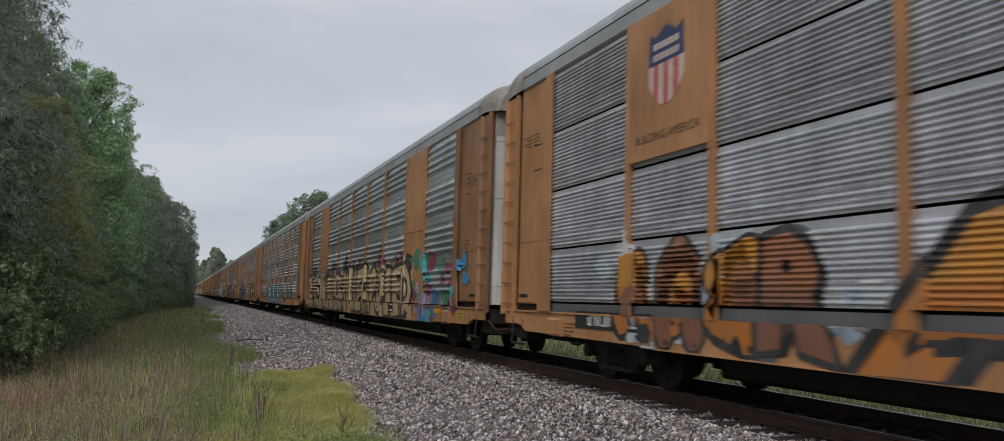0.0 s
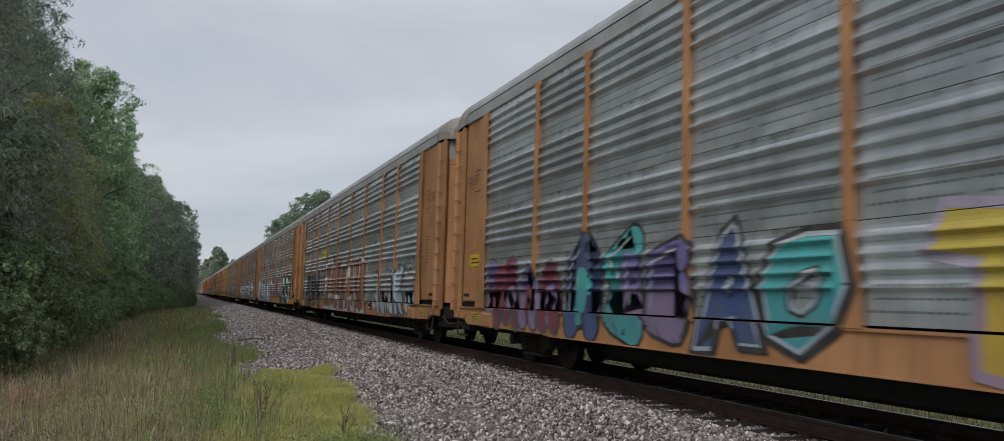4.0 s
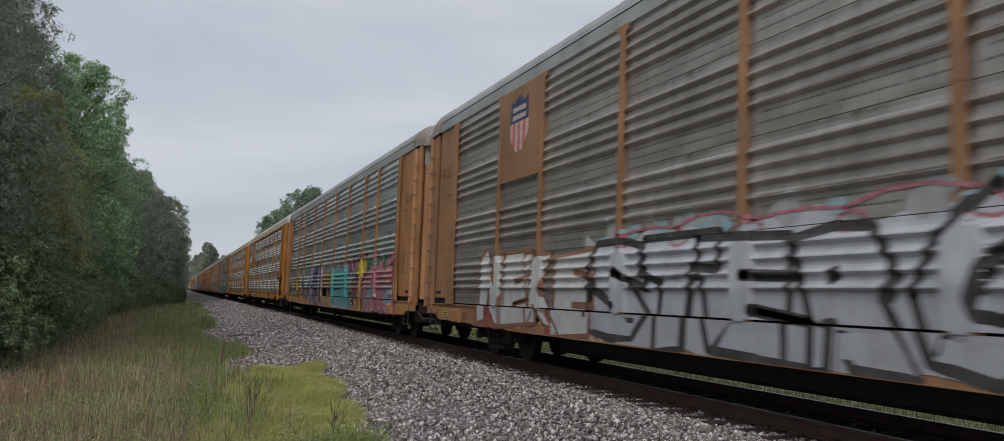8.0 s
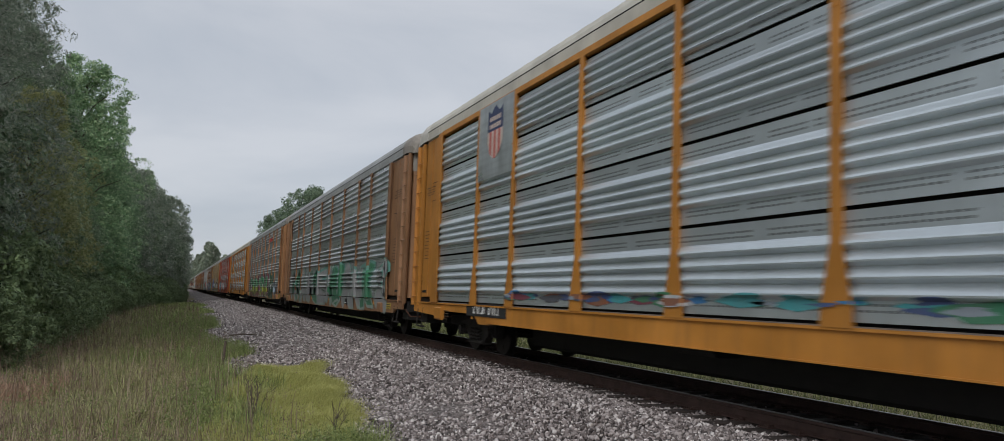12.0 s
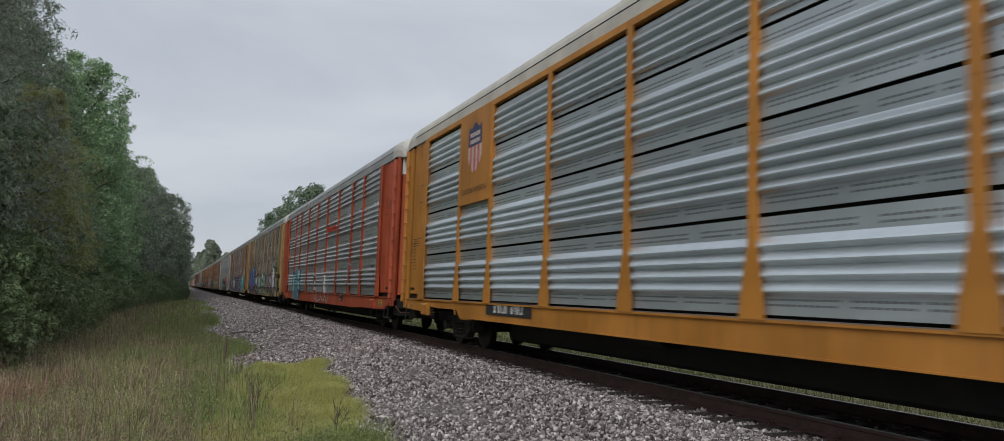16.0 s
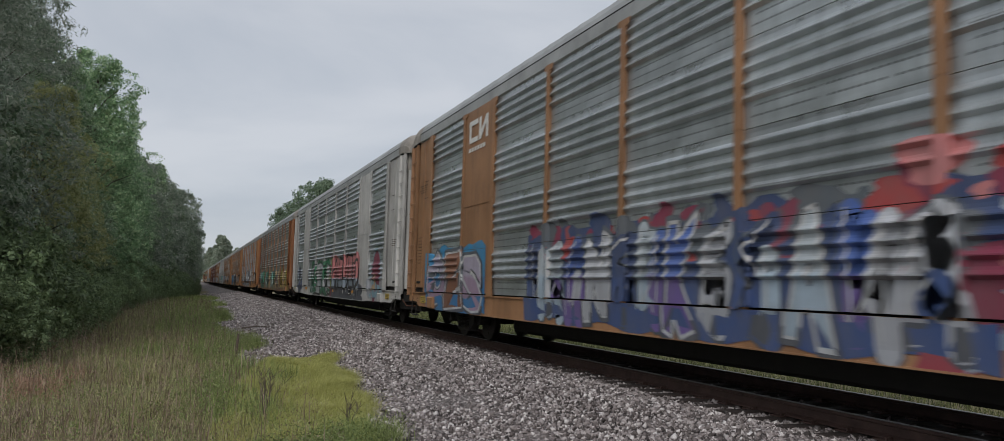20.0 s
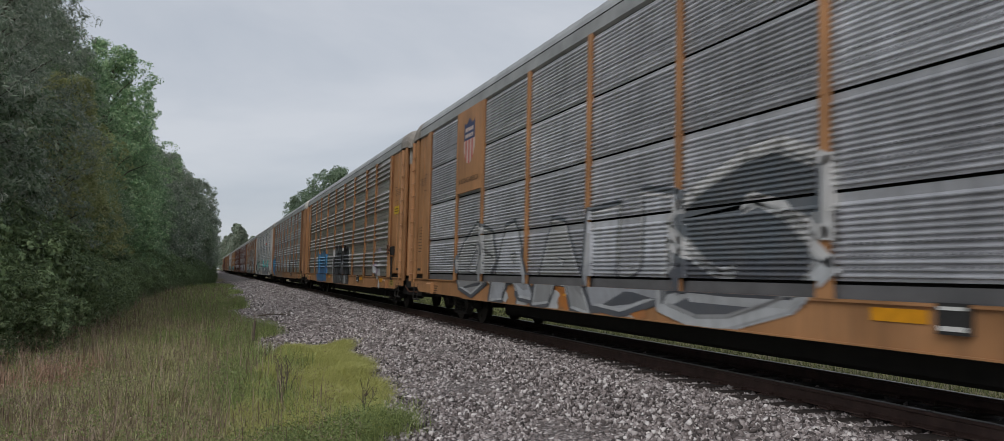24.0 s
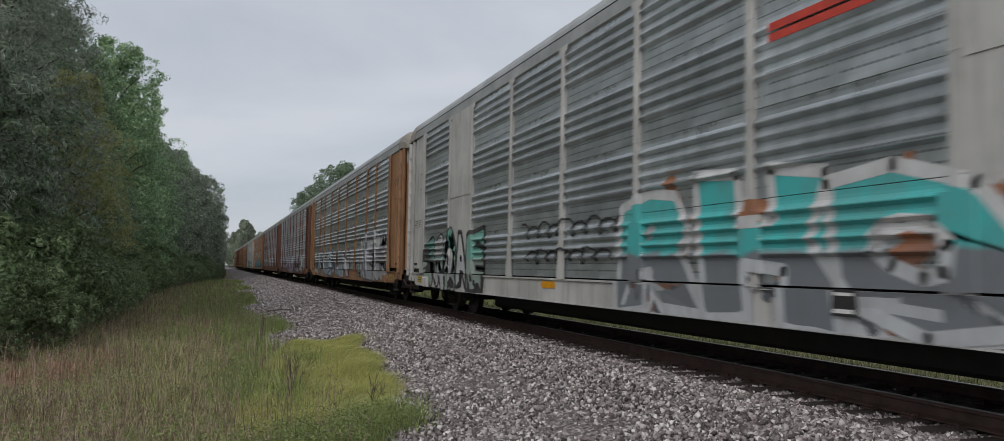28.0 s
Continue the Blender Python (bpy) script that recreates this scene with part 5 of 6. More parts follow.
def all_graffiti():
    g, p, s = graffiti, patches, scribble
    p(-1, -3.0, 9.6, 0.85, 2.0, ["white", "pale", "white", "slate"], "white sprayed cloud behind orange letters", 1, 46)
    g(-1, 4.9, 9.3, 0.9, 2.0, "142R", ["orange", "rust"], "black", "orange and black graffiti letters", None, 0.34, 0.06)
    g(-1, -1.6, 4.6, 0.82, 2.2, "A5", ["orange", "rust"], "black", "large orange and black graffiti letters", None, 0.34, 0.1)
    p(0, -8.0, 12.4, 2.0, 2.45, ["maroon", "leaf", "maroon", "black"], "maroon and green sprayed cloud above cream letters", 2, 40)
    g(0, 2.0, 12.6, 0.80, 2.1, "LERE KILLER", ["cream"], "black", "cream bubble graffiti letters with black outlines", "cream", 0.5, 0.07)
    g(0, -7.7, 1.3, 0.80, 2.2, "UEAPOIED", ["cream"], "black", "wide cream bubble graffiti letters with black outlines", "cream", 0.48, 0.085)
    p(0, -12.4, -7.6, 0.85, 2.3, ["maroon", "teal", "leaf", "lilac", "maroon", "azure"], "maroon and teal sprayed figures", 3, 26)
    g(1, -3.4, 6.4, 0.80, 1.9, "ASEOME", ["steel", "sky", "steel"], "black", "pale blue graffiti letters with black outlines", "lilac", 0.36, 0.05)
    s(1, -9.4, -4.8, 1.35, 2.2, "slate", "dark looping scrawl", 5)
    p(2, -12.8, -1.0, 0.8, 2.2, ["pink", "pink", "orange", "maroon", "pink"], "pink sprayed cloud", 1, 60)
    g(2, -11.8, -4.3, 0.82, 2.2, "3V5M1", ["dark green"], "yellow", "jagged dark green graffiti letters edged in yellow", "pink", 0.34, 0.07)
    g(2, 1.4, 7.6, 0.88, 2.15, "425AO", ["navy", "teal", "violet"], "black", "blue and teal graffiti letters", None, 0.34, 0.05, "pale")
    g(2, -3.6, 0.4, 0.9, 1.95, "T2O", ["yellow", "cream"], "lilac", "faded yellow graffiti letters", None, 0.34, 0.06)
    g(2, 7.8, 11.4, 0.9, 1.9, "3144", ["violet", "maroon"], "slate", "dark violet graffiti letters", None, 0.34, 0.05)
    p(3, 5.8, 10.8, 0.85, 2.1, ["slate", "black", "slate"], "dark grey sprayed block", 1, 30)
    g(3, 6.0, 10.4, 1.2, 2.1, "4142", ["slate"], "black", "dark grey graffiti letters", None, 0.42, 0.05)
    p(3, 4.6, 5.8, 2.9, 3.3, ["lime", "yellow"], "yellow green sprayed scrawl", 2, 9)
    g(3, 4.6, 5.5, 1.2, 1.95, "2", ["white"], "black", "small white graffiti figure", None, 0.5, 0.1)
    p(3, -4.5, 4.4, 0.85, 2.55, ["brown", "rust", "brown"], "brown sprayed cloud", 3, 70)
    g(3, -4.5, 4.4, 0.82, 2.45, "ZLIAU", ["brown", "rust"], "white", "brown block graffiti letters with broad white edges", "brown", 0.22, 0.11)
    g(3, -11.2, -6.0, 0.9, 2.0, "125K3", ["white", "pale"], "slate", "white graffiti letters", None, 0.36, 0.05)
    g(4, -10.5, -5.3, 0.84, 2.25, "AZUKE", ["mint", "mint", "sky"], "black", "mint and pale blue graffiti letters with thick black outlines", None, 0.42, 0.10)
    p(4, -11.4, -10.4, 1.0, 2.1, ["navy", "blue"], "dark blue sprayed haze", 5, 16)
    g(4, -4.3, -1.6, 1.15, 1.95, "TSU", ["lilac", "pink"], "maroon", "pink graffiti letters", None, 0.40, 0.03)
    g(4, 1.4, 8.8, 0.84, 2.0, "NOEAN", ["pale", "white"], "navy", "pale blue and white graffiti letters", "white", 0.40, 0.05)
    g(4, 9.0, 11.6, 0.86, 2.15, "KI", ["mint"], "white", "pale green graffiti letters", None, 0.36, 0.04)
    g(5, 5.0, 9.8, 0.86, 2.05, "NEKE", ["white"], "brown", "off-white graffiti letters", None, 0.36, 0.04)
    p(5, 4.6, 10.0, 0.8, 1.0, ["rust", "cream", "red"], "rusty sprayed patches on the sill", 1, 20)
    p(5, -8.0, 4.6, 2.05, 2.25, ["sky", "ghost"], "pale blue haze above silver letters", 4, 26, 0.24)
    g(5, -8.4, 5.0, 0.80, 2.05, "STEROMEOS", ["silver"], "black", "long silver graffiti letters with black outlines", "silver", 0.40, 0.07)
    s(5, -8.2, 4.6, 1.9, 2.3, "pink", "thin pink outline above silver letters", 9, 0.035)
    g(5, -11.2, -8.5, 0.9, 2.0, "5TO", ["white"], "slate", "white graffiti letters", None, 0.42, 0.05)
    p(6, 0.6, 4.4, 0.85, 2.1, ["violet", "lilac", "violet", "black", "violet", "lilac", "pink"], "violet sprayed cloud with pale and black shapes", 9, 60, 0.3)
    g(6, 1.5, 4.6, 0.86, 2.3, "41N", ["lilac", "violet"], "black", "lilac graffiti letters with black edges", None, 0.36, 0.05, "white")
    g(6, -1.2, 1.2, 0.86, 2.15, "51", ["cream", "yellow"], "lilac", "cream graffiti letters", None, 0.38, 0.05)
    p(6, -6.6, -1.4, 2.05, 2.3, ["maroon", "lilac", "pink"], "pink sprayed cloud above teal letters", 1, 14, 0.2)
    g(6, -4.6, -1.4, 0.80, 2.1, "ZAI", ["teal"], "sea", "teal graffiti letters", "teal", 0.5, 0.05, "pale")
    p(6, -6.2, -4.8, 0.85, 2.1, ["maroon", "lilac", "maroon", "leaf"], "maroon and green sprayed panel", 6, 22)
    p(6, 12.4, 12.85, 1.8, 2.25, ["sky", "sky", "red", "ghost"], "faded blue and red spray on the end panel", 11, 5, 0.2)
    oval(6, 12.05, 1.32, 0.13, 0.15, "white", "white sprayed dot on the end panel", 0.006)
    oval(3, 12.35, 4.72, 0.30, 0.36, "azure", "blue round mark on the end panel", 0.004)
    oval(3, 12.35, 4.72, 0.20, 0.25, "pale", "pale centre of a round mark", 0.007)
    p(6, 4.6, 6.9, 0.85, 1.7, ["slate"], "dark sprayed smudge", 2, 4)
    g(6, 8.3, 10.2, 1.25, 1.9, "22", ["orange", "yellow"], "red", "small orange tag", None, 0.4, 0.05)
    g(6, -7.5, -6.1, 0.80, 2.4, "T", ["yellow"], "maroon", "tall yellow graffiti letter", None, 0.5, 0.07)
    g(6, -11.5, -7.7, 0.82, 2.25, "AOS", ["rose", "pink"], "maroon", "pink bubble graffiti letters before dark teal", "pink", 0.46, 0.05, "pale")
    p(6, -10.5, -7.6, 1.9, 2.3, ["leaf", "dark green"], "dark teal sprayed patch", 8, 9, 0.3)
    p(8, -11.2, 7.0, 1.22, 1.28, ["maroon", "rust", "azure", "slate", "leaf", "navy", "rose", "white", "teal"], "strip of coloured paint along the lowest panels", 1, 62, 0.42, 0.2)
    g(9, -12.0, 10.6, 0.86, 2.2, "14A52E3U4NK2", ["ghost", "leaf", "ghost"], "sea", "long green and grey graffiti letters", None, 0.30, 0.06)
    g(10, 2.6, 10.55, 0.82, 2.12, "JOUEBUS", ["green"], "black", "green and lime bubble graffiti letters", "maroon", 0.66, 0.06, "white")
    g(10, -4.8, 2.2, 0.82, 2.2, "CESAR", ["green"], "black", "wide green and lime bubble graffiti letters", "maroon", 0.62, 0.06, "white")
    p(10, -8.2, -5.6, 0.85, 2.5, ["dark green"], "dark green sprayed shape", 2, 26)
    s(10, -7.8, -6.0, 1.3, 1.6, "white", "white zigzag on dark green", 2, 0.1)
    p(10, -11.6, -9.0, 0.85, 1.9, ["slate", "orange", "pale"], "grey and orange sprayed figures", 4, 22)
    g(12, 6.5, 9.0, 0.80, 2.15, "INE", ["steel", "teal"], "navy", "teal graffiti tag", "steel", 0.5, 0.04)
    g(12, -2.6, 1.6, 0.9, 2.0, "CESO", [], "white", "pinkish white outlined graffiti letters", None, 0.26, 0.07)
    s(12, -8.0, -4.4, 1.6, 2.2, "pale", "white looping scrawl", 5, 0.05)
    s(12, -7.8, -4.4, 1.05, 1.6, "white", "white looping scrawl", 4, 0.05, 3)
    g(13, 4.5, 11.5, 0.86, 2.75, "AUIIUO", ["blue", "blue"], "slate", "tall blue and violet graffiti letters", None, 0.44, 0.05, "pale", 0, 0.1)
    g(13, 1.5, 4.1, 0.80, 2.2, "SY", ["white"], "black", "black and white graffiti letters with white outlines", "black", 0.34, 0.10)
    g(13, -4.0, 1.2, 0.84, 2.15, "RUSE", ["sea", "lime", "teal"], "black", "sea green and lime graffiti letters", None, 0.40, 0.05, "white")
    p(13, -6.6, -4.4, 1.2, 1.9, ["ghost", "lilac", "rust"], "faint pale sprayed patch", 8, 10)
    g(13, -11.5, -6.9, 0.82, 2.4, "SYE", ["lilac", "white"], "black", "lilac white graffiti letters with black shadow", None, 0.36, 0.10, "lime")
    g(14, 7.4, 11.6, 0.80, 2.05, "OES", ["lilac", "brown"], "slate", "lilac and brown graffiti letters edged in teal", "azure", 0.36, 0.05, "white")
    p(14, -6.0, 5.0, 1.7, 2.2, ["red", "maroon", "slate", "navy"], "red sprayed cloud", 1, 46)
    g(14, -4.4, 4.8, 0.84, 2.1, "314N53K52A31", ["navy", "pale", "blue", "silver"], "slate", "blue and white graffiti letters", "navy", 0.30, 0.04, "white")
    p(14, -6.4, -3.8, 0.85, 2.4, ["maroon", "red", "maroon", "rose"], "maroon sprayed panel", 2, 34)
    g(14, -11.4, -6.6, 0.84, 2.1, "T2R5", ["teal", "sea"], "pale", "teal graffiti letters", "teal", 0.4, 0.05)
    g(15, -0.6, 5.6, 0.86, 2.15, "1KE31R", ["silver", "leaf", "white"], "black", "silver and green graffiti letters with white edge", "leaf", 0.34, 0.06, "white")
    p(15, -1.2, -0.2, 0.9, 2.2, ["maroon", "lime"], "maroon and lime sprayed strip", 2, 10)
    p(15, 9.2, 11.0, 0.9, 1.9, ["slate", "navy"], "slate blue sprayed patch", 3, 14)
    p(15, -7.9, -1.2, 0.75, 1.1, ["slate"], "dark grey paint under pink letters", 8, 40)
    g(15, -7.2, -1.3, 1.0, 2.25, "AIUIO", ["rose"], "black", "pink bubble graffiti letters with black outlines", "rose", 0.56, 0.07)
    p(15, -11.3, -9.0, 0.95, 1.25, ["sky", "ghost", "silver"], "pale blue sprayed cloud", 4, 16)
    oval(15, -10.15, 1.6, 0.72, 0.86, "sky", "pale blue haze round a maroon oval", 0.003)
    oval(15, -10.15, 1.62, 0.60, 0.72, "maroon", "maroon sprayed oval", 0.006)
    oval(15, -10.0, 0.98, 0.30, 0.36, "maroon", "maroon drip under the oval", 0.0065)
    oval(15, -9.95, 1.35, 0.13, 0.24, "cream", "cream sprayed spot on the oval", 0.009)
    oval(15, -9.8, 1.1, 0.26, 0.12, "cream", "cream sprayed spot on the oval", 0.0095)
    g(16, -4.8, 9.3, 0.86, 2.0, "4E1532N4K", ["sea", "leaf", "cream"], "slate", "green and cream graffiti letters", None, 0.34, 0.05)
    g(16, -12.0, -5.4, 0.88, 2.1, "R521", ["cream", "yellow"], "slate", "cream graffiti letters", None, 0.36, 0.05)
    g(17, -1.2, 8.6, 0.80, 2.25, "OAAU", ["ghost", "silver"], "slate", "pale outlined graffiti letters", None, 0.22, 0.05, "white")
    p(17, -0.4, 6.6, 0.8, 1.0, ["white", "orange", "slate"], "white and orange paint along the sill", 2, 24)
    g(17, -4.0, -1.2, 0.80, 2.5, "S", ["slate"], "white", "large dark graffiti letter with a white edge", None, 0.26, 0.09, "ghost")
    g(18, 4.1, 7.6, 0.80, 2.1, "OMO", ["azure"], "navy", "blue graffiti tag", "azure", 0.34, 0.035)
    g(18, -3.0, 1.3, 0.84, 2.15, "I4V1", ["slate"], "black", "black graffiti block with a white outline", "white", 0.52, 0.2)
    p(18, -10.0, -8.9, 0.85, 2.0, ["lilac", "white"], "faint white scrawl", 2, 4)
    s(18, 7.6, 11.2, 1.2, 2.0, "pale", "faint white looping scrawl", 4, 0.035, 2)
    s(19, -7.8, -3.4, 0.9, 2.25, "black", "black looping scrawl", 6, 0.05)
    g(19, 1.6, 8.9, 0.9, 2.2, "SEXTHEUF", [], "ghost", "faded white outlined graffiti letters", None, 0.14, 0.07)
    g(19, 9.4, 11.5, 0.88, 2.15, "R", ["azure"], "azure", "solid blue graffiti letter", "azure", 0.3, 0.02)
    s(19, -11.0, -8.6, 1.4, 2.1, "slate", "dark scrawl", 3, 0.05, 2)
    oval(19, 2.45, 3.6, 0.26, 0.32, "red", "red sprayed oval mark", 0.006)
    oval(19, 2.45, 3.6, 0.09, 0.14, "ghost", "grey centre of a red oval mark", 0.009)
    oval(18, 12.4, 4.45, 0.28, 0.36, "azure", "blue round mark on the end panel", 0.004)
    oval(18, 12.4, 4.45, 0.17, 0.24, "pale", "pale centre of a round mark", 0.007)
    p(20, -9.4, -1.0, 0.9, 2.2, ["rust"], "orange paint behind teal letters", 6, 22)
    g(20, -9.6, -1.0, 0.80, 2.3, "RHOI", ["aqua"], "white", "large teal and grey graffiti letters with white edges", None, 0.62, 0.10)
    p(20, -9.0, -0.6, 0.78, 1.05, ["slate", "rust", "slate", "white"], "grey and orange paint along the sill", 3, 40)
    g(20, 6.0, 11.5, 0.86, 2.1, "514AE", ["sea", "white"], "black", "white and green graffiti letters with black edges", None, 0.36, 0.07)
    s(20, -0.9, 3.4, 1.75, 2.1, "black", "black handwritten scrawl", 8, 0.04)
    s(20, -0.4, 3.2, 1.3, 1.6, "black", "black handwritten scrawl", 7, 0.04, 4)
    g(21, -2.4, 11.0, 0.9, 2.0, "514E32N", ["white", "pale"], "slate", "white graffiti letters", None, 0.34, 0.05)
    g(21, -11.4, -5.4, 0.9, 2.4, "NE24", ["white", "silver"], "slate", "tall white graffiti letters", "silver", 0.34, 0.05)
    g(22, -10, 8, 0.9, 1.9, "41E325", ["lilac", "silver"], "slate", "faded pale graffiti letters", None, 0.3, 0.05)
    g(24, -10, 6, 0.9, 2.0, "AE4R25N", ["teal", "pale"], "slate", "teal graffiti letters", None, 0.34, 0.05)
    g(25, -8, 9, 0.9, 2.0, "5E14U32", ["teal", "sea", "white"], "slate", "teal and white graffiti letters", None, 0.34, 0.05)


def plate_mark(n):
    """White painted mark of two plain shapes on the flat plate."""
    b = Build()
    c, z = 7.9, 4.42
    b.prism([(c + 0.62, z), (c + 0.05, z), (c + 0.05, z + 0.11), (c + 0.5, z + 0.11), (c + 0.5, z + 0.39), (c + 0.05, z + 0.39), (c + 0.05, z + 0.5), (c + 0.62, z + 0.5)], "x", -0.064, -0.056, WHITE)
    m = part("plate_mark", b.mesh("plate_mark"), TRAIN[n], "white painted logo shape", (-SIDE, 0, 0))
    b = Build()
    b.prism([(c - 0.05, z), (c - 0.17, z), (c - 0.5, z + 0.33), (c - 0.5, z), (c - 0.62, z), (c - 0.62, z + 0.5), (c - 0.5, z + 0.5), (c - 0.17, z + 0.17), (c - 0.17, z + 0.5), (c - 0.05, z + 0.5)], "x", -0.064, -0.056, WHITE)
    part("plate_mark", b.mesh("plate_mark"), TRAIN[n], "white painted logo shape", (-SIDE, 0, 0))
    for k in range(6):
        b = Build()
        b.box(-0.062, -0.056, c + 0.5 - 0.19 * k, c + 0.62 - 0.19 * k, z - 0.2, z - 0.11, WHITE)
        part("plate_bar", b.mesh("plate_bar"), TRAIN[n], "small white bar", (-SIDE, 0, 0))


plate_mark(14)


all_graffiti()


# ---- trees and grass ----
LEAF = {
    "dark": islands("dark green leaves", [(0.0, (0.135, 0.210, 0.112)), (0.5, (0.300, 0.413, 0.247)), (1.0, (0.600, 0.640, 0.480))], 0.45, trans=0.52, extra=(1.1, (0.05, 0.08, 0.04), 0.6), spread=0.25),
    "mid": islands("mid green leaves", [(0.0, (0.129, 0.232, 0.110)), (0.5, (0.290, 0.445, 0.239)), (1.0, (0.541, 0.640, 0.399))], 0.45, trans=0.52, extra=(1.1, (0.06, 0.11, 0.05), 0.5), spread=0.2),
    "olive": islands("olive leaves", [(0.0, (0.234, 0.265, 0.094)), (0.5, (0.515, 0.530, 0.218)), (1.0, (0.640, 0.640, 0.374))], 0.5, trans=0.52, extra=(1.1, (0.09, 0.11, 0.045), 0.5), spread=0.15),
    "weed": islands("dark shrub leaves", [(0.0, (0.09, 0.135, 0.06)), (0.5, (0.17, 0.24, 0.11)), (1.0, (0.30, 0.38, 0.19))], 0.55, trans=0.4, spread=0.25),
    "far": islands("blue green far leaves", [(0.0, (0.10, 0.15, 0.10)), (0.5, (0.18, 0.25, 0.16)), (1.0, (0.28, 0.36, 0.22))], 0.6, trans=0.4, spread=0.1),
    # Own grey green of nearer trees; on distant ones the paleness paints in haze.
    "grey": islands("grey green leaves and painted haze", [(0.0, (0.166, 0.221, 0.152)), (0.5, (0.372, 0.449, 0.331)), (1.0, (0.635, 0.640, 0.552))], 0.5, trans=0.52, extra=(1.0, (0.08, 0.11, 0.075), 0.5), spread=0.2),
}
BARK = plain("grey brown bark", (0.09, 0.07, 0.055), 0.9, 0, 0.4, 5, 0.8)


def leaf_cloud(rng, centres, radii, per, size, out=None, squash=0.62, slim=0.42):
    """Leaf quads, folded a little, scattered round clump centres; out: the way each clump faces."""
    n = len(centres) * per
    d = rng.normal(size=(n, 3))
    if out is not None:
        d += 0.9 * np.repeat(out, per, 0)
    d /= np.linalg.norm(d, axis=1)[:, None]
    r = rng.random(n) ** 0.22
    c = np.repeat(centres, per, 0)
    p = c + d * r[:, None] * np.repeat(radii, per)[:, None] * np.array([1, 1, squash])
    face = d * 1.15 + np.array([0, 0, 0.55]) + 0.5 * rng.normal(size=(n, 3))
    a = np.cross(face, rng.normal(size=(n, 3)))
    a /= np.linalg.norm(a, axis=1)[:, None]
    b = np.cross(face, a)
    b /= np.linalg.norm(b, axis=1)[:, None]
    s = (np.repeat(size, per) if np.ndim(size) else size * np.ones(n))[:, None] * rng.uniform(0.6, 1.35, n)[:, None]
    nrm = np.cross(a, b)
    v = np.stack([p - a * s, p + b * s * slim + nrm * s * 0.12, p + a * s, p - b * s * slim + nrm * s * 0.12], 1).reshape(-1, 3)
    return v, np.arange(n * 4).reshape(n, 4)


def crown_width(shape, t):
    """Share of the full radius at height share t of the crown."""
    if shape == "cone":
        return (0.25 + 0.75 * min(1, t / 0.12)) * (1 - t) ** 0.75 + 0.07
    if shape == "column":
        return (0.7 + 0.3 * math.sin(math.pi * min(1, t * 1.15))) * (1 - t ** 3.2) ** 0.6 + 0.1
    return (0.62 + 0.5 * math.sin(math.pi * (0.12 + 0.75 * t))) * (1 - t ** 3.5) ** 0.5 + 0.08


def tree_meshes(seed, h, wide, low, clumps, per, leaf, mat, shape="round", lump=0.3, tuft=0.3, squash=0.7, slim=0.42):
    """Trunk with limbs; many small tufts of leaves on the outside of a lumpy crown, larger leaves in its dark inside."""
    rng = np.random.default_rng(seed)
    b = Build()
    lean = rng.normal(0, 0.2, 2)
    top = h * 0.93
    trunk = [(lean[0] * t * t, lean[1] * t * t, top * t) for t in (0, 0.08, 0.25, 0.5, 0.75, 1.0)]
    r0 = 0.010 * h + 0.04
    b.tube(trunk, [r0 * 1.35, r0, r0 * 0.85, r0 * 0.6, r0 * 0.35, 0.02], BARK, 8)
    # the boughs: each is a lobe that carries its own share of tufts
    lobes = max(14, clumps // 26)
    centres, radii, outs, sizes = [], [], [], []
    for k in range(lobes):
        t = ((k + rng.random()) / lobes) ** 0.92
        ang = 2.4 * k + rng.normal(0, 0.5)
        reach = wide * crown_width(shape, t)
        ro = reach * rng.uniform(0.45, 0.78)
        z = low + (h - low) * t
        axis = np.array([lean[0], lean[1], 0.0]) * t * t
        c = axis + np.array([math.cos(ang) * ro, math.sin(ang) * ro, z])
        lr = max(0.28, reach * rng.uniform(0.26, 0.26 + lump)) + 0.010 * h * (1 - t)
        s = max(0.06, z / top - 0.14)
        p0 = Vector((lean[0] * s * s, lean[1] * s * s, min(top, s * top)))
        p1 = Vector(c)
        b.tube([p0, (p0 + p1) / 2 + Vector((0, 0, 0.1 * (p1 - p0).length)), p1], [r0 * 0.3, r0 * 0.18, 0.01], BARK, 5)
        m = int(26 * rng.uniform(0.75, 1.25))
        d = rng.normal(size=(m, 3))
        d += 0.75 * np.array([math.cos(ang), math.sin(ang), 0.35])
        d /= np.linalg.norm(d, axis=1)[:, None]
        q = c + d * (lr * rng.uniform(0.6, 1.08, m))[:, None] * np.array([1, 1, 1.15 if shape != "cone" else 0.6])
        q[:, 2] = np.maximum(q[:, 2], 0.15)
        centres.append(q)
        outs.append(d)
        radii.append(tuft * rng.uniform(0.55, 1.35, m))
        sizes.append(leaf * rng.uniform(0.8, 1.2, m))
    inner = []
    for k in range(lobes * 3):
        t = rng.random()
        ang, rr = rng.uniform(0, 6.28), wide * crown_width(shape, t) * 0.62 * math.sqrt(rng.random())
        inner.append((math.cos(ang) * rr, math.sin(ang) * rr, low + (h * 0.96 - low) * t))
    v, f = leaf_cloud(rng, np.concatenate(centres), np.concatenate(radii), per, np.concatenate(sizes), np.concatenate(outs), squash, slim)
    v2, f2 = leaf_cloud(rng, np.array(inner), np.full(len(inner), 0.18 * wide + 0.2), 40, leaf * 1.6)
    return b.mesh("trunk"), raw("crown", np.concatenate([v, v2]), np.concatenate([f, f2 + len(v)]), mat)


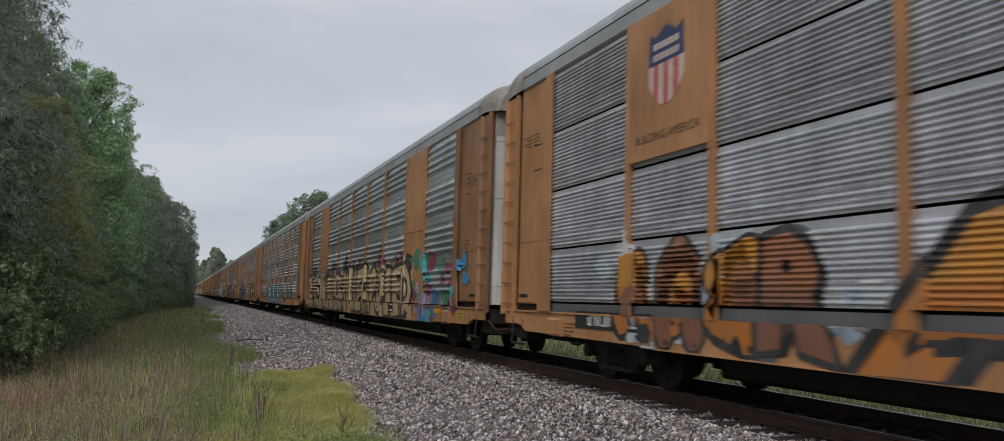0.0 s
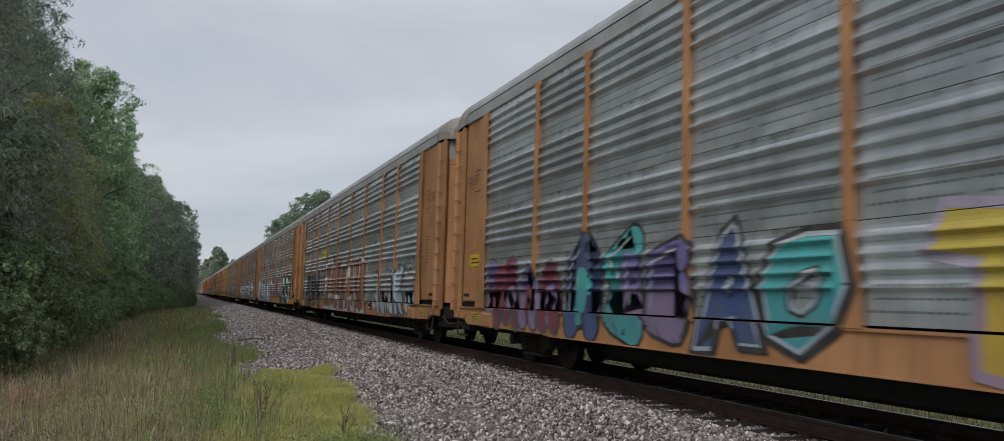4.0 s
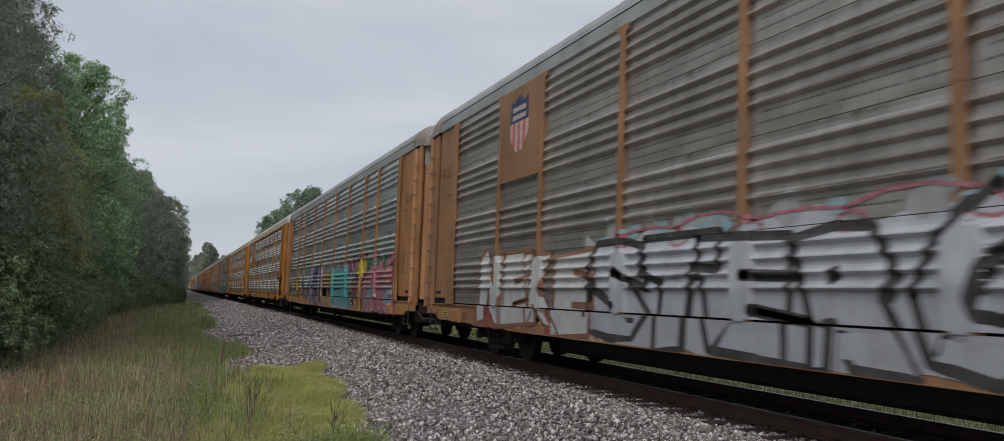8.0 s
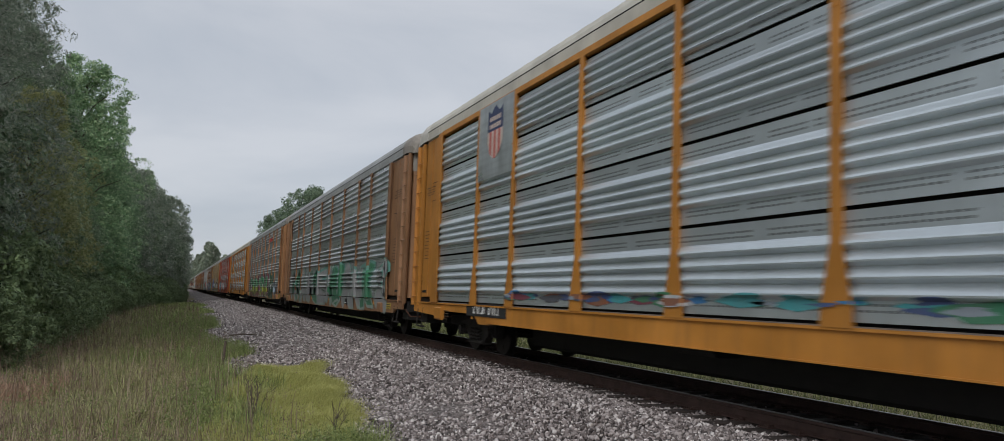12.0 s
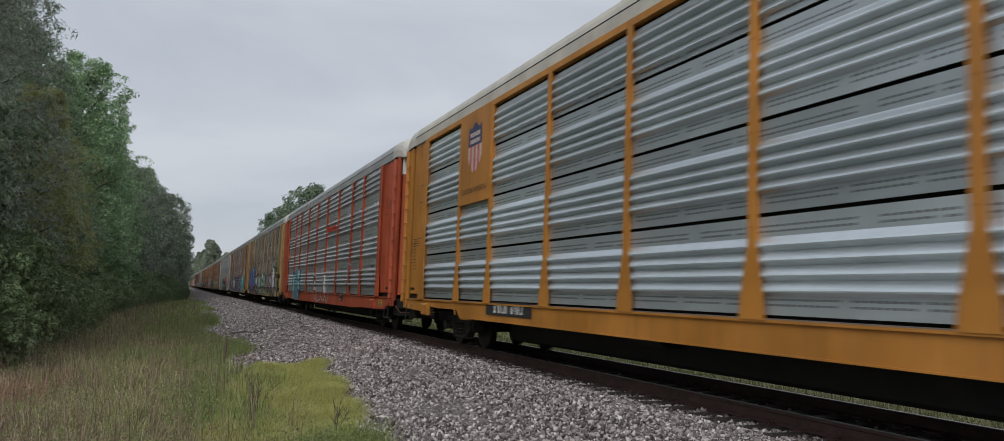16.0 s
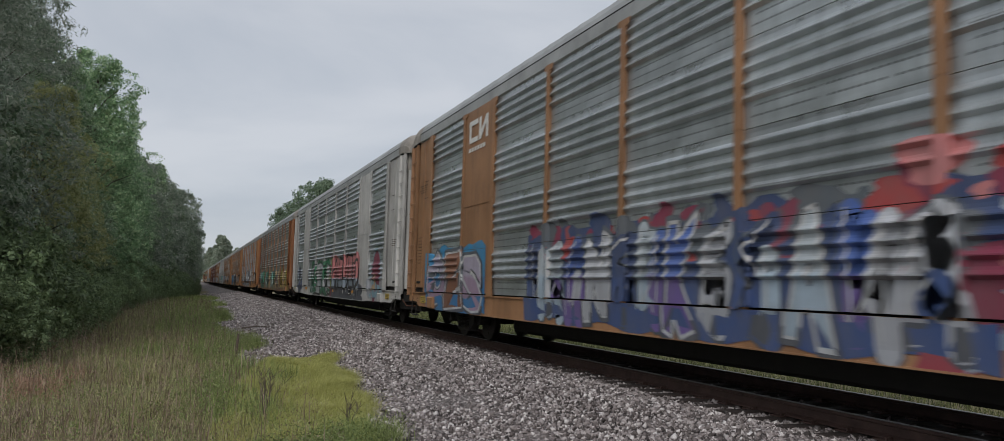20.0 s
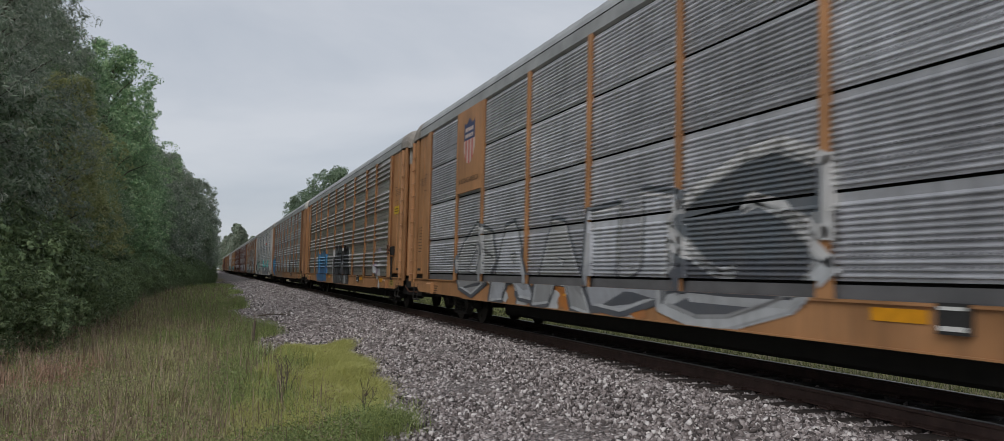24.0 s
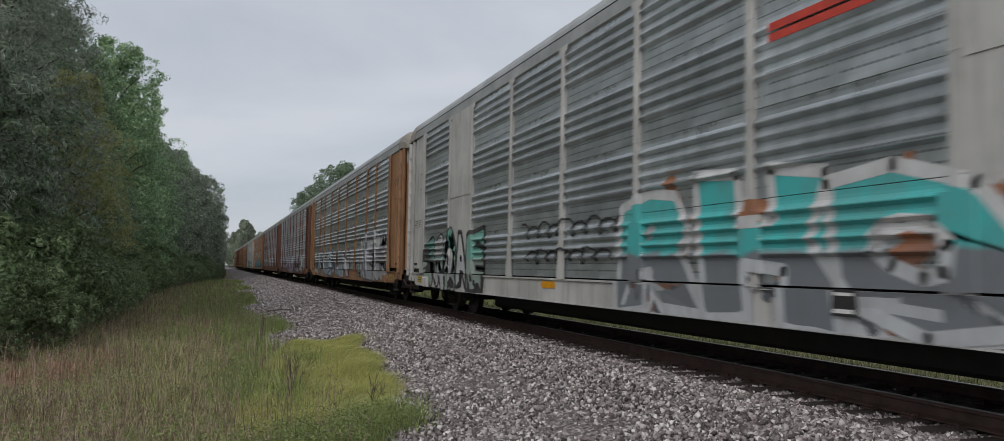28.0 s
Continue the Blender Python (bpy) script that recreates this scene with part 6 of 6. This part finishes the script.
def tree(meshes, x, y, turn=0.0, scale=1.0, label="", name="tree"):
    t = new(name)
    t.matrix_world = pose(x, y, shoulder(x) - 0.08, 0, 0, turn) @ Matrix.Scale(scale, 4)
    part("trunk", meshes[0], t)
    part("crown", meshes[1], t)
    return tagged(t, label, "tree" if name == "tree" else "shrub", "trees along the line" if name == "tree" else "undergrowth")


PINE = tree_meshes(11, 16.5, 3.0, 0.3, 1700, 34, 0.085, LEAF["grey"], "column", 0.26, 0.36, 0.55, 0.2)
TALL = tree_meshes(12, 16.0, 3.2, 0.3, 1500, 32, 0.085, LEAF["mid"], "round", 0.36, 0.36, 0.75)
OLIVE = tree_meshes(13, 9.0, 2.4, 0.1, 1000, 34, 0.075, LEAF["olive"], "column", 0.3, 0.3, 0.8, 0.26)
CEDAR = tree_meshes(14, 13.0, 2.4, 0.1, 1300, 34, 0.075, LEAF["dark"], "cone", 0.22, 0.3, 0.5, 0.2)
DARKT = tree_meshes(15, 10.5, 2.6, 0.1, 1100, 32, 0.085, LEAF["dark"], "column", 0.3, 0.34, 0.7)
SHRUB = tree_meshes(16, 2.6, 1.5, 0.05, 300, 34, 0.055, LEAF["weed"], "round", 0.3, 0.22)
FAR = tree_meshes(17, 14.6, 4.6, 1.0, 1100, 30, 0.12, LEAF["far"], "round", 0.22, 0.6)
# SLIM and HAZY take the pale leaf colour in place of haze over distance.
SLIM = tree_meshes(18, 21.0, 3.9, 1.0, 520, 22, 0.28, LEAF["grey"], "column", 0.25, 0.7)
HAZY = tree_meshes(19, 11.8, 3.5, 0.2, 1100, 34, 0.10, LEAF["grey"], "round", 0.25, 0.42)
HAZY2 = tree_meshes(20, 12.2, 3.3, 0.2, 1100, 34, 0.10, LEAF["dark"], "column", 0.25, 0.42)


def woods():
    rng = random.Random(8)
    edge = [(-40, -6.5), (10, -6.8), (20, -6.6), (30, -6.6), (45, -7.2), (60, -6.9), (75, -5.9), (95, -3.9), (112, -2.8), (150, -2.3), (200, -2.5), (420, -2.8)]
    ex = lambda y: float(np.interp(y, [p[0] for p in edge], [p[1] for p in edge]))
    kinds = {
        "pine": (PINE, 16.5, "tall grey green tree with narrow drooping leaves"), "tall": (TALL, 16.0, "tall slim broadleaf tree with fresh green leaves"),
        "olive": (OLIVE, 9.0, "yellowish olive green tree at the wood's edge"), "cedar": (CEDAR, 13.0, "dark pointed evergreen in the wood's edge"),
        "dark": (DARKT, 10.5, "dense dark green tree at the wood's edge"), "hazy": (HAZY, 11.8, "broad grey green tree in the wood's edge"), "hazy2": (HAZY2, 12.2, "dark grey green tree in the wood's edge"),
    }

    def plant(kind, x, y, h):
        m, full, lab = kinds[kind]
        tree(m, x, y, rng.uniform(0, 360), h / full, lab)
    # the front row, tree by tree: kind, x, y, height
    for row in (("pine", -7.2, 19.0, 15.0), ("dark", -6.2, 22.5, 9.0), ("pine", -7.2, 26.0, 16.0), ("pine", -7.4, 32.0, 17.0), ("cedar", -6.6, 34.5, 7.0), ("olive", -6.2, 37.2, 9.4), ("dark", -7.2, 41.0, 9.0),
                ("pine", -8.6, 41.0, 17.0), ("dark", -7.0, 46.5, 8.0), ("olive", -6.9, 50.5, 8.6), ("tall", -8.2, 50.0, 15.0), ("dark", -6.6, 55.0, 8.2), ("tall", -6.7, 61.0, 16.6), ("cedar", -6.1, 59.0, 7.0),
                ("tall", -6.3, 66.5, 13.6), ("hazy2", -6.6, 70.0, 13.0), ("cedar", -5.3, 71.0, 9.0), ("dark", -5.6, 76.0, 10.8), ("hazy", -6.0, 80.0, 12.6), ("cedar", -4.9, 84.0, 11.5), ("hazy2", -5.2, 89.0, 13.0),
                ("cedar", -4.1, 94.0, 13.8), ("hazy", -4.2, 99.0, 13.2), ("dark", -3.2, 104.0, 11.0), ("hazy2", -3.6, 107.0, 13.2), ("hazy", -2.9, 112.0, 13.0)):
        plant(*row)
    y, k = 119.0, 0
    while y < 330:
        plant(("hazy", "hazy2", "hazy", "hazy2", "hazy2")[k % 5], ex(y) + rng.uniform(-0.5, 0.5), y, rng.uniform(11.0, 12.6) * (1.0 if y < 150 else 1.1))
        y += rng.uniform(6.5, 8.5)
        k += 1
    y = 18.0
    while y < 300:
        plant(rng.choice(("dark", "hazy", "hazy2", "pine")), ex(y) - rng.uniform(3.2, 5.5), y, rng.uniform(10.5, 12.5))
        y += rng.uniform(3.6, 5.0) if y < 110 else rng.uniform(9, 13)
    y = 17.0
    while y < 120:
        for dx in (1.6, 2.9):
            tree(SHRUB, ex(y) + dx + rng.uniform(-0.4, 0.5) + 0.012 * max(0, y - 30) * (y < 75), y + rng.uniform(-0.6, 0.6), rng.uniform(0, 360), rng.uniform(0.45, 0.95) * (1.25 if dx < 2 else 0.8), "low dark shrub under the trees", "shrub")
        y += rng.uniform(1.3, 2.1)
    # beyond the train
    for x, y, s in ((16.6, 118, 1.1), (13.5, 124, 0.9), (19.5, 124, 1.0), (24, 128, 0.9), (18.2, 205, 0.62), (22, 215, 0.7), (24, 180, 0.8), (30, 150, 0.8),
                    (28, 330, 1.0), (34, 260, 0.9), (40, 200, 0.9)):
        tree(FAR, x, y, rng.uniform(0, 360), s, "tall leafy tree beyond the railway")
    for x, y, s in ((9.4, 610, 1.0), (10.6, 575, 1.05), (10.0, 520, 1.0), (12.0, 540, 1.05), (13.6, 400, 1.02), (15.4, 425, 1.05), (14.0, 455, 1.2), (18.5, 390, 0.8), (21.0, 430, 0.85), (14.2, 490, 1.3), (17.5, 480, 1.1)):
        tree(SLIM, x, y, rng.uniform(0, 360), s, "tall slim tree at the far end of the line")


woods()


def blades(rng, x, y, h, w, bend, sway=(0.0, 0.0)):
    """Tapered grass blades of two bent pieces; sway: the way the whole stand leans."""
    n = len(x)
    z = np.array([shoulder(t) for t in x]) - 0.02
    a = rng.uniform(0, 2 * np.pi, n)
    side = np.stack([np.cos(a), np.sin(a), np.zeros(n)], 1)
    b = rng.uniform(0, 2 * np.pi, n)
    lean = np.stack([np.cos(b) + sway[0], np.sin(b) + sway[1], np.zeros(n)], 1) * (bend * h * rng.random(n))[:, None]
    p = np.stack([x, y, z], 1)
    up = np.array([0, 0, 1.0])
    m = p + up * (h * 0.55)[:, None] + lean * 0.35
    t = p + up * (h * (1 - 0.25 * bend))[:, None] + lean
    w = w[:, None]
    v = np.stack([p - side * w, p + side * w, m + side * w * 0.75, m - side * w * 0.75, t], 1).reshape(-1, 3)
    o = 5 * np.arange(n)[:, None]
    tri = np.stack([o + [0, 1, 2], o + [0, 2, 3], o + [3, 2, 4]], 1).reshape(-1, 3)
    return v, tri


def field(x, y, sx, sy, seed):
    return np.array([noise.noise((a * sx, b * sy, seed)) for a, b in zip(x, y)])


def grass():
    rng = np.random.default_rng(9)
    tones = {
        "weedy": islands("dark weedy grass", [(0.0, (0.06, 0.075, 0.03)), (0.5, (0.13, 0.155, 0.06)), (1.0, (0.33, 0.34, 0.13))], 0.8, trans=0.2),
        "straw": islands("dry brown grass", [(0.0, (0.085, 0.06, 0.045)), (0.5, (0.26, 0.195, 0.15)), (1.0, (0.50, 0.40, 0.31))], 0.85, trans=0.25),
        "rusty": islands("pinkish seed grass", [(0.0, (0.16, 0.09, 0.065)), (0.5, (0.36, 0.225, 0.155)), (1.0, (0.52, 0.37, 0.27))], 0.85, trans=0.25),
        "olive": islands("olive verge grass", [(0.0, (0.14, 0.145, 0.06)), (0.5, (0.37, 0.37, 0.165)), (1.0, (0.60, 0.58, 0.30))], 0.8, trans=0.3),
        "green": islands("green verge grass", [(0.0, (0.10, 0.14, 0.04)), (0.5, (0.26, 0.33, 0.11)), (1.0, (0.48, 0.54, 0.22))], 0.75, trans=0.3),
        "lime": islands("fresh light green grass", [(0.0, (0.24, 0.25, 0.07)), (0.5, (0.44, 0.44, 0.14)), (1.0, (0.60, 0.58, 0.24))], 0.7, trans=0.35),
    }
    # tufts of many blades, so that the stand is uneven
    tufts = 26000
    ty = 6.0 + 84 * rng.random(tufts) ** 1.7
    tx = -8.5 + 11.0 * rng.random(tufts)
    ty[:1200] = -8 + 14.5 * rng.random(1200)
    th = (0.27 + 0.22 * field(tx, ty, 0.75, 0.55, 2) + 0.09 * rng.normal(size=tufts)).clip(0.08, 0.6)
    per = 15
    x = np.repeat(tx, per) + rng.normal(0, 0.09, tufts * per)
    y = np.repeat(ty, per) + rng.normal(0, 0.11, tufts * per)
    h = np.repeat(th, per) * rng.uniform(0.45, 1.2, tufts * per)
    lim = np.repeat(np.array([edge_x(t) for t in ty]), per)
    off = lim - x
    patch = np.repeat(field(tx, ty, 0.42, 0.24, 5), per)
    fine = np.repeat(field(tx, ty, 1.3, 0.9, 8) + 0.25 * rng.normal(size=tufts), per)
    wet = 1.15 - 0.62 * off + 0.9 * patch + 0.5 * fine + 0.045 * np.clip(y - 17, 0, 40) - 0.05 * np.clip(15 - y, 0, 8)
    pink = (x < -1.7) & (x > -4.5) & (np.abs(y - 16 - 0.5 * (x + 2)) < 2.6) & (patch + 0.5 * fine > -0.15)
    tone = np.where(pink, 0, np.where(wet > 0.55, 3, np.where(wet > -0.8, 2, 1)))
    tone = np.where((tone == 2) & (rng.random(len(x)) < 0.42), 1, tone)
    tone = np.where((tone == 1) & (rng.random(len(x)) < 0.28), 2, tone)
    h *= np.where(tone == 3, 1.15, np.where(tone == 2, 1.0, 0.92))
    ok = off > 0.05 + rng.normal(0, 0.12, len(x))
    for k, key, label in ((0, "rusty", "patch of pinkish dry seed grass"), (1, "straw", "dry brown grass on the verge"), (2, "olive", "olive green grass on the verge"), (3, "green", "tall green grass beside the ballast")):
        q = ok & (tone == k)
        v, f = blades(rng, x[q], y[q], h[q], 0.0016 * (1 + y[q] / 13) * rng.uniform(0.5, 1.5, q.sum()), 1.05)
        tagged(new("verge_grass", raw("verge_grass", v, f, tones[key])), label, "grass", kind="stuff")
    # the fresh patch at the stone's edge: low mounds that lean down the slope
    n = 120000
    cy = 9.2 + 10.6 * rng.random(n)
    mid, half = 1.25 + 0.115 * (cy - 10), 1.0 - 0.06 * np.abs(cy - 13.5)
    cx = mid + half * (2 * rng.random(n) - 1) + 0.12 * np.sin(cy * 1.7) + rng.normal(0, 0.08, n)
    mound = 0.8 + 0.9 * field(cx, cy, 1.5, 0.75, 7)
    v, f = blades(rng, cx, cy, 0.25 * rng.uniform(0.5, 1.25, n) * mound.clip(0.55, 1.5), 0.0024 * rng.uniform(0.6, 1.4, n), 1.0, (0.9, -0.3))
    tagged(new("fresh_grass", raw("fresh_grass", v, f, tones["lime"])), "patch of fresh light green grass beside the ballast", "grass", kind="stuff")
    # strip beyond the track
    n = 60000
    x = 10.6 + 8.8 * rng.random(n) ** 1.3
    y = 2 + 110 * rng.random(n) ** 1.5
    v, f = blades(rng, x, y, 0.22 * rng.uniform(0.4, 1.6, n), 0.004 * (1 + y / 16), 1.0)
    tagged(new("far_verge_grass", raw("far_verge_grass", v, f, tones["weedy"])), "weedy grass beyond the track", "grass", kind="stuff")


def stalks():
    """Upright leafy stalks and seed heads that stand over the grass."""
    rng = np.random.default_rng(31)
    n = 5200
    y = 7.0 + 62 * rng.random(n) ** 1.5
    x = -7.5 + 9.0 * rng.random(n)
    ok = x < np.array([edge_x(t) for t in y]) - 0.15
    x, y = x[ok], y[ok]
    n = len(x)
    h = rng.uniform(0.35, 0.8, n)
    v, f = blades(rng, x, y, h, 0.003 * (1 + y / 25), 0.25)
    brown = islands("dry seed stalks", [(0.0, (0.09, 0.06, 0.045)), (0.5, (0.20, 0.14, 0.105)), (1.0, (0.42, 0.33, 0.25))], 0.9, trans=0.2)
    heads = np.stack([x, y, np.array([shoulder(t) for t in x]) + h * 0.85], 1)
    v2, f2 = leaf_cloud(rng, heads, 0.03 + 0.07 * h, 10, 0.011, squash=1.8)
    quads = np.concatenate([f2[:, [0, 1, 2]], f2[:, [0, 2, 3]]]) + len(v)
    tagged(new("seed_stalks", raw("seed_stalks", np.concatenate([v, v2]), np.concatenate([f, quads]), brown)), "thin brown seed stalks standing over the verge grass", "grass", kind="stuff")


def weeds():
    """Leafy weeds along the foot of the ballast and scattered in the grass."""
    rng = np.random.default_rng(21)
    n = 5200
    y = 7.5 + 45 * rng.random(n) ** 1.6
    x = np.array([edge_x(t) for t in y]) - 0.1 - np.abs(rng.normal(0, 0.55, n))
    k = rng.random(n) < 0.45
    x[k] = -6 + 7 * rng.random(k.sum())
    clear = ~((y > 9.4) & (y < 19.5) & (x > 0.55))
    x, y = x[clear], y[clear]
    n = len(x)
    h = rng.uniform(0.08, 0.36, n)
    c = np.stack([x, y, np.array([shoulder(t) for t in x]) + h], 1)
    v, f = leaf_cloud(rng, c, 0.05 + 0.3 * h, 26, 0.015)
    mat = islands("weed leaves", [(0.0, (0.12, 0.17, 0.05)), (0.5, (0.22, 0.28, 0.09)), (1.0, (0.36, 0.42, 0.16))], 0.6, trans=0.3)
    tagged(new("verge_weeds", raw("verge_weeds", v, f, mat)), "small leafy green weeds in the verge", "weeds", kind="stuff")


TWIG = plain("grey dead wood", (0.11, 0.085, 0.065), 0.9, 0, 0.4, 9, 0.4)


def dead_shrub(x, y, h, seed):
    """A bare upright bush of thin forking stems."""
    rng = random.Random(seed)
    t = new("dead_shrub")
    t.location = (x, y, shoulder(x) - 0.03)
    for k in range(6):
        b = Build()
        a, l = rng.uniform(0, 6.28), rng.uniform(0.1, 0.4) * h
        p = [Vector((0.02 * math.cos(a), 0.02 * math.sin(a), 0)), Vector((l * 0.4 * math.cos(a), l * 0.4 * math.sin(a), h * 0.5)), Vector((l * math.cos(a), l * math.sin(a), h * rng.uniform(0.8, 1.05)))]
        b.tube(p, [0.007, 0.005, 0.002], TWIG, 5)
        for j in range(4):
            s = p[1].lerp(p[2], rng.random())
            b.tube([s, s + Vector((rng.uniform(-0.12, 0.12), rng.uniform(-0.12, 0.12), rng.uniform(0.05, 0.18)))], [0.004, 0.0015], TWIG, 4)
        part("stem", b.mesh("stem"), t)
    return tagged(t, "bare dead shrub with thin grey stems in the grass", "shrub", "dead shrubs")


def fallen_branch(x, y, length, turn):
    t = new("fallen_branch")
    t.matrix_world = pose(x, y, shoulder(x) + 0.05, 0, 0, turn)
    b = Build()
    b.tube([(0, 0, 0), (length * 0.4, 0.05, 0.05), (length, -0.04, 0.02)], [0.03, 0.025, 0.01], TWIG, 6)
    part("limb", b.mesh("limb"), t)
    for k, u in enumerate((0.35, 0.6)):
        b = Build()
        b.tube([(length * u, 0.02, 0.04), (length * (u + 0.2), 0.25 * (-1) ** k, 0.14)], [0.014, 0.005], TWIG, 5)
        part("side_twig", b.mesh("side_twig"), t)
    return tagged(t, "dark fallen branch lying on the ballast slope", "branch")


def stake(x, y, h):
    b = Build()
    b.tube([(0, 0, -0.1), (0.01, 0, h * 0.6), (0.03, 0.01, h)], [0.035, 0.033, 0.03], TWIG, 7)
    t = new("wooden_stake", b.mesh("wooden_stake"))
    t.location = (x, y, shoulder(x))
    return tagged(t, "short weathered wooden stake at the grass edge", "stake")


grass()
stalks()
weeds()
dead_shrub(1.0, 11.6, 0.62, 1)
dead_shrub(1.15, 12.4, 0.5, 2)
dead_shrub(1.9, 10.4, 0.4, 3)
fallen_branch(1.9, 33.0, 1.4, 20)
fallen_branch(2.4, 85.0, 4.0, 35)
stake(1.05, 20.0, 0.62)


# ---- motion ----
def motions():
    for n, car in TRAIN.items():
        y = FIRST_COUPLING + CAR * (n + 0.5)
        walk(car, [(t, pose(TRACK_X, y - d, 0)) for t, d in ROLLED])
    # all wheelsets turn alike: one set of keys, shared
    lead = WHEELS[0]
    walk(lead, [(k / FPS, pose(0, 0, 0, 87.0 * k)) for k in range(int(28 * FPS) + 1)])
    for w in WHEELS[1:]:
        w.rotation_mode = "QUATERNION"
        w.animation_data_create()
        w.animation_data.action = lead.animation_data.action
        w.animation_data.action_slot = lead.animation_data.action_slot


motions()
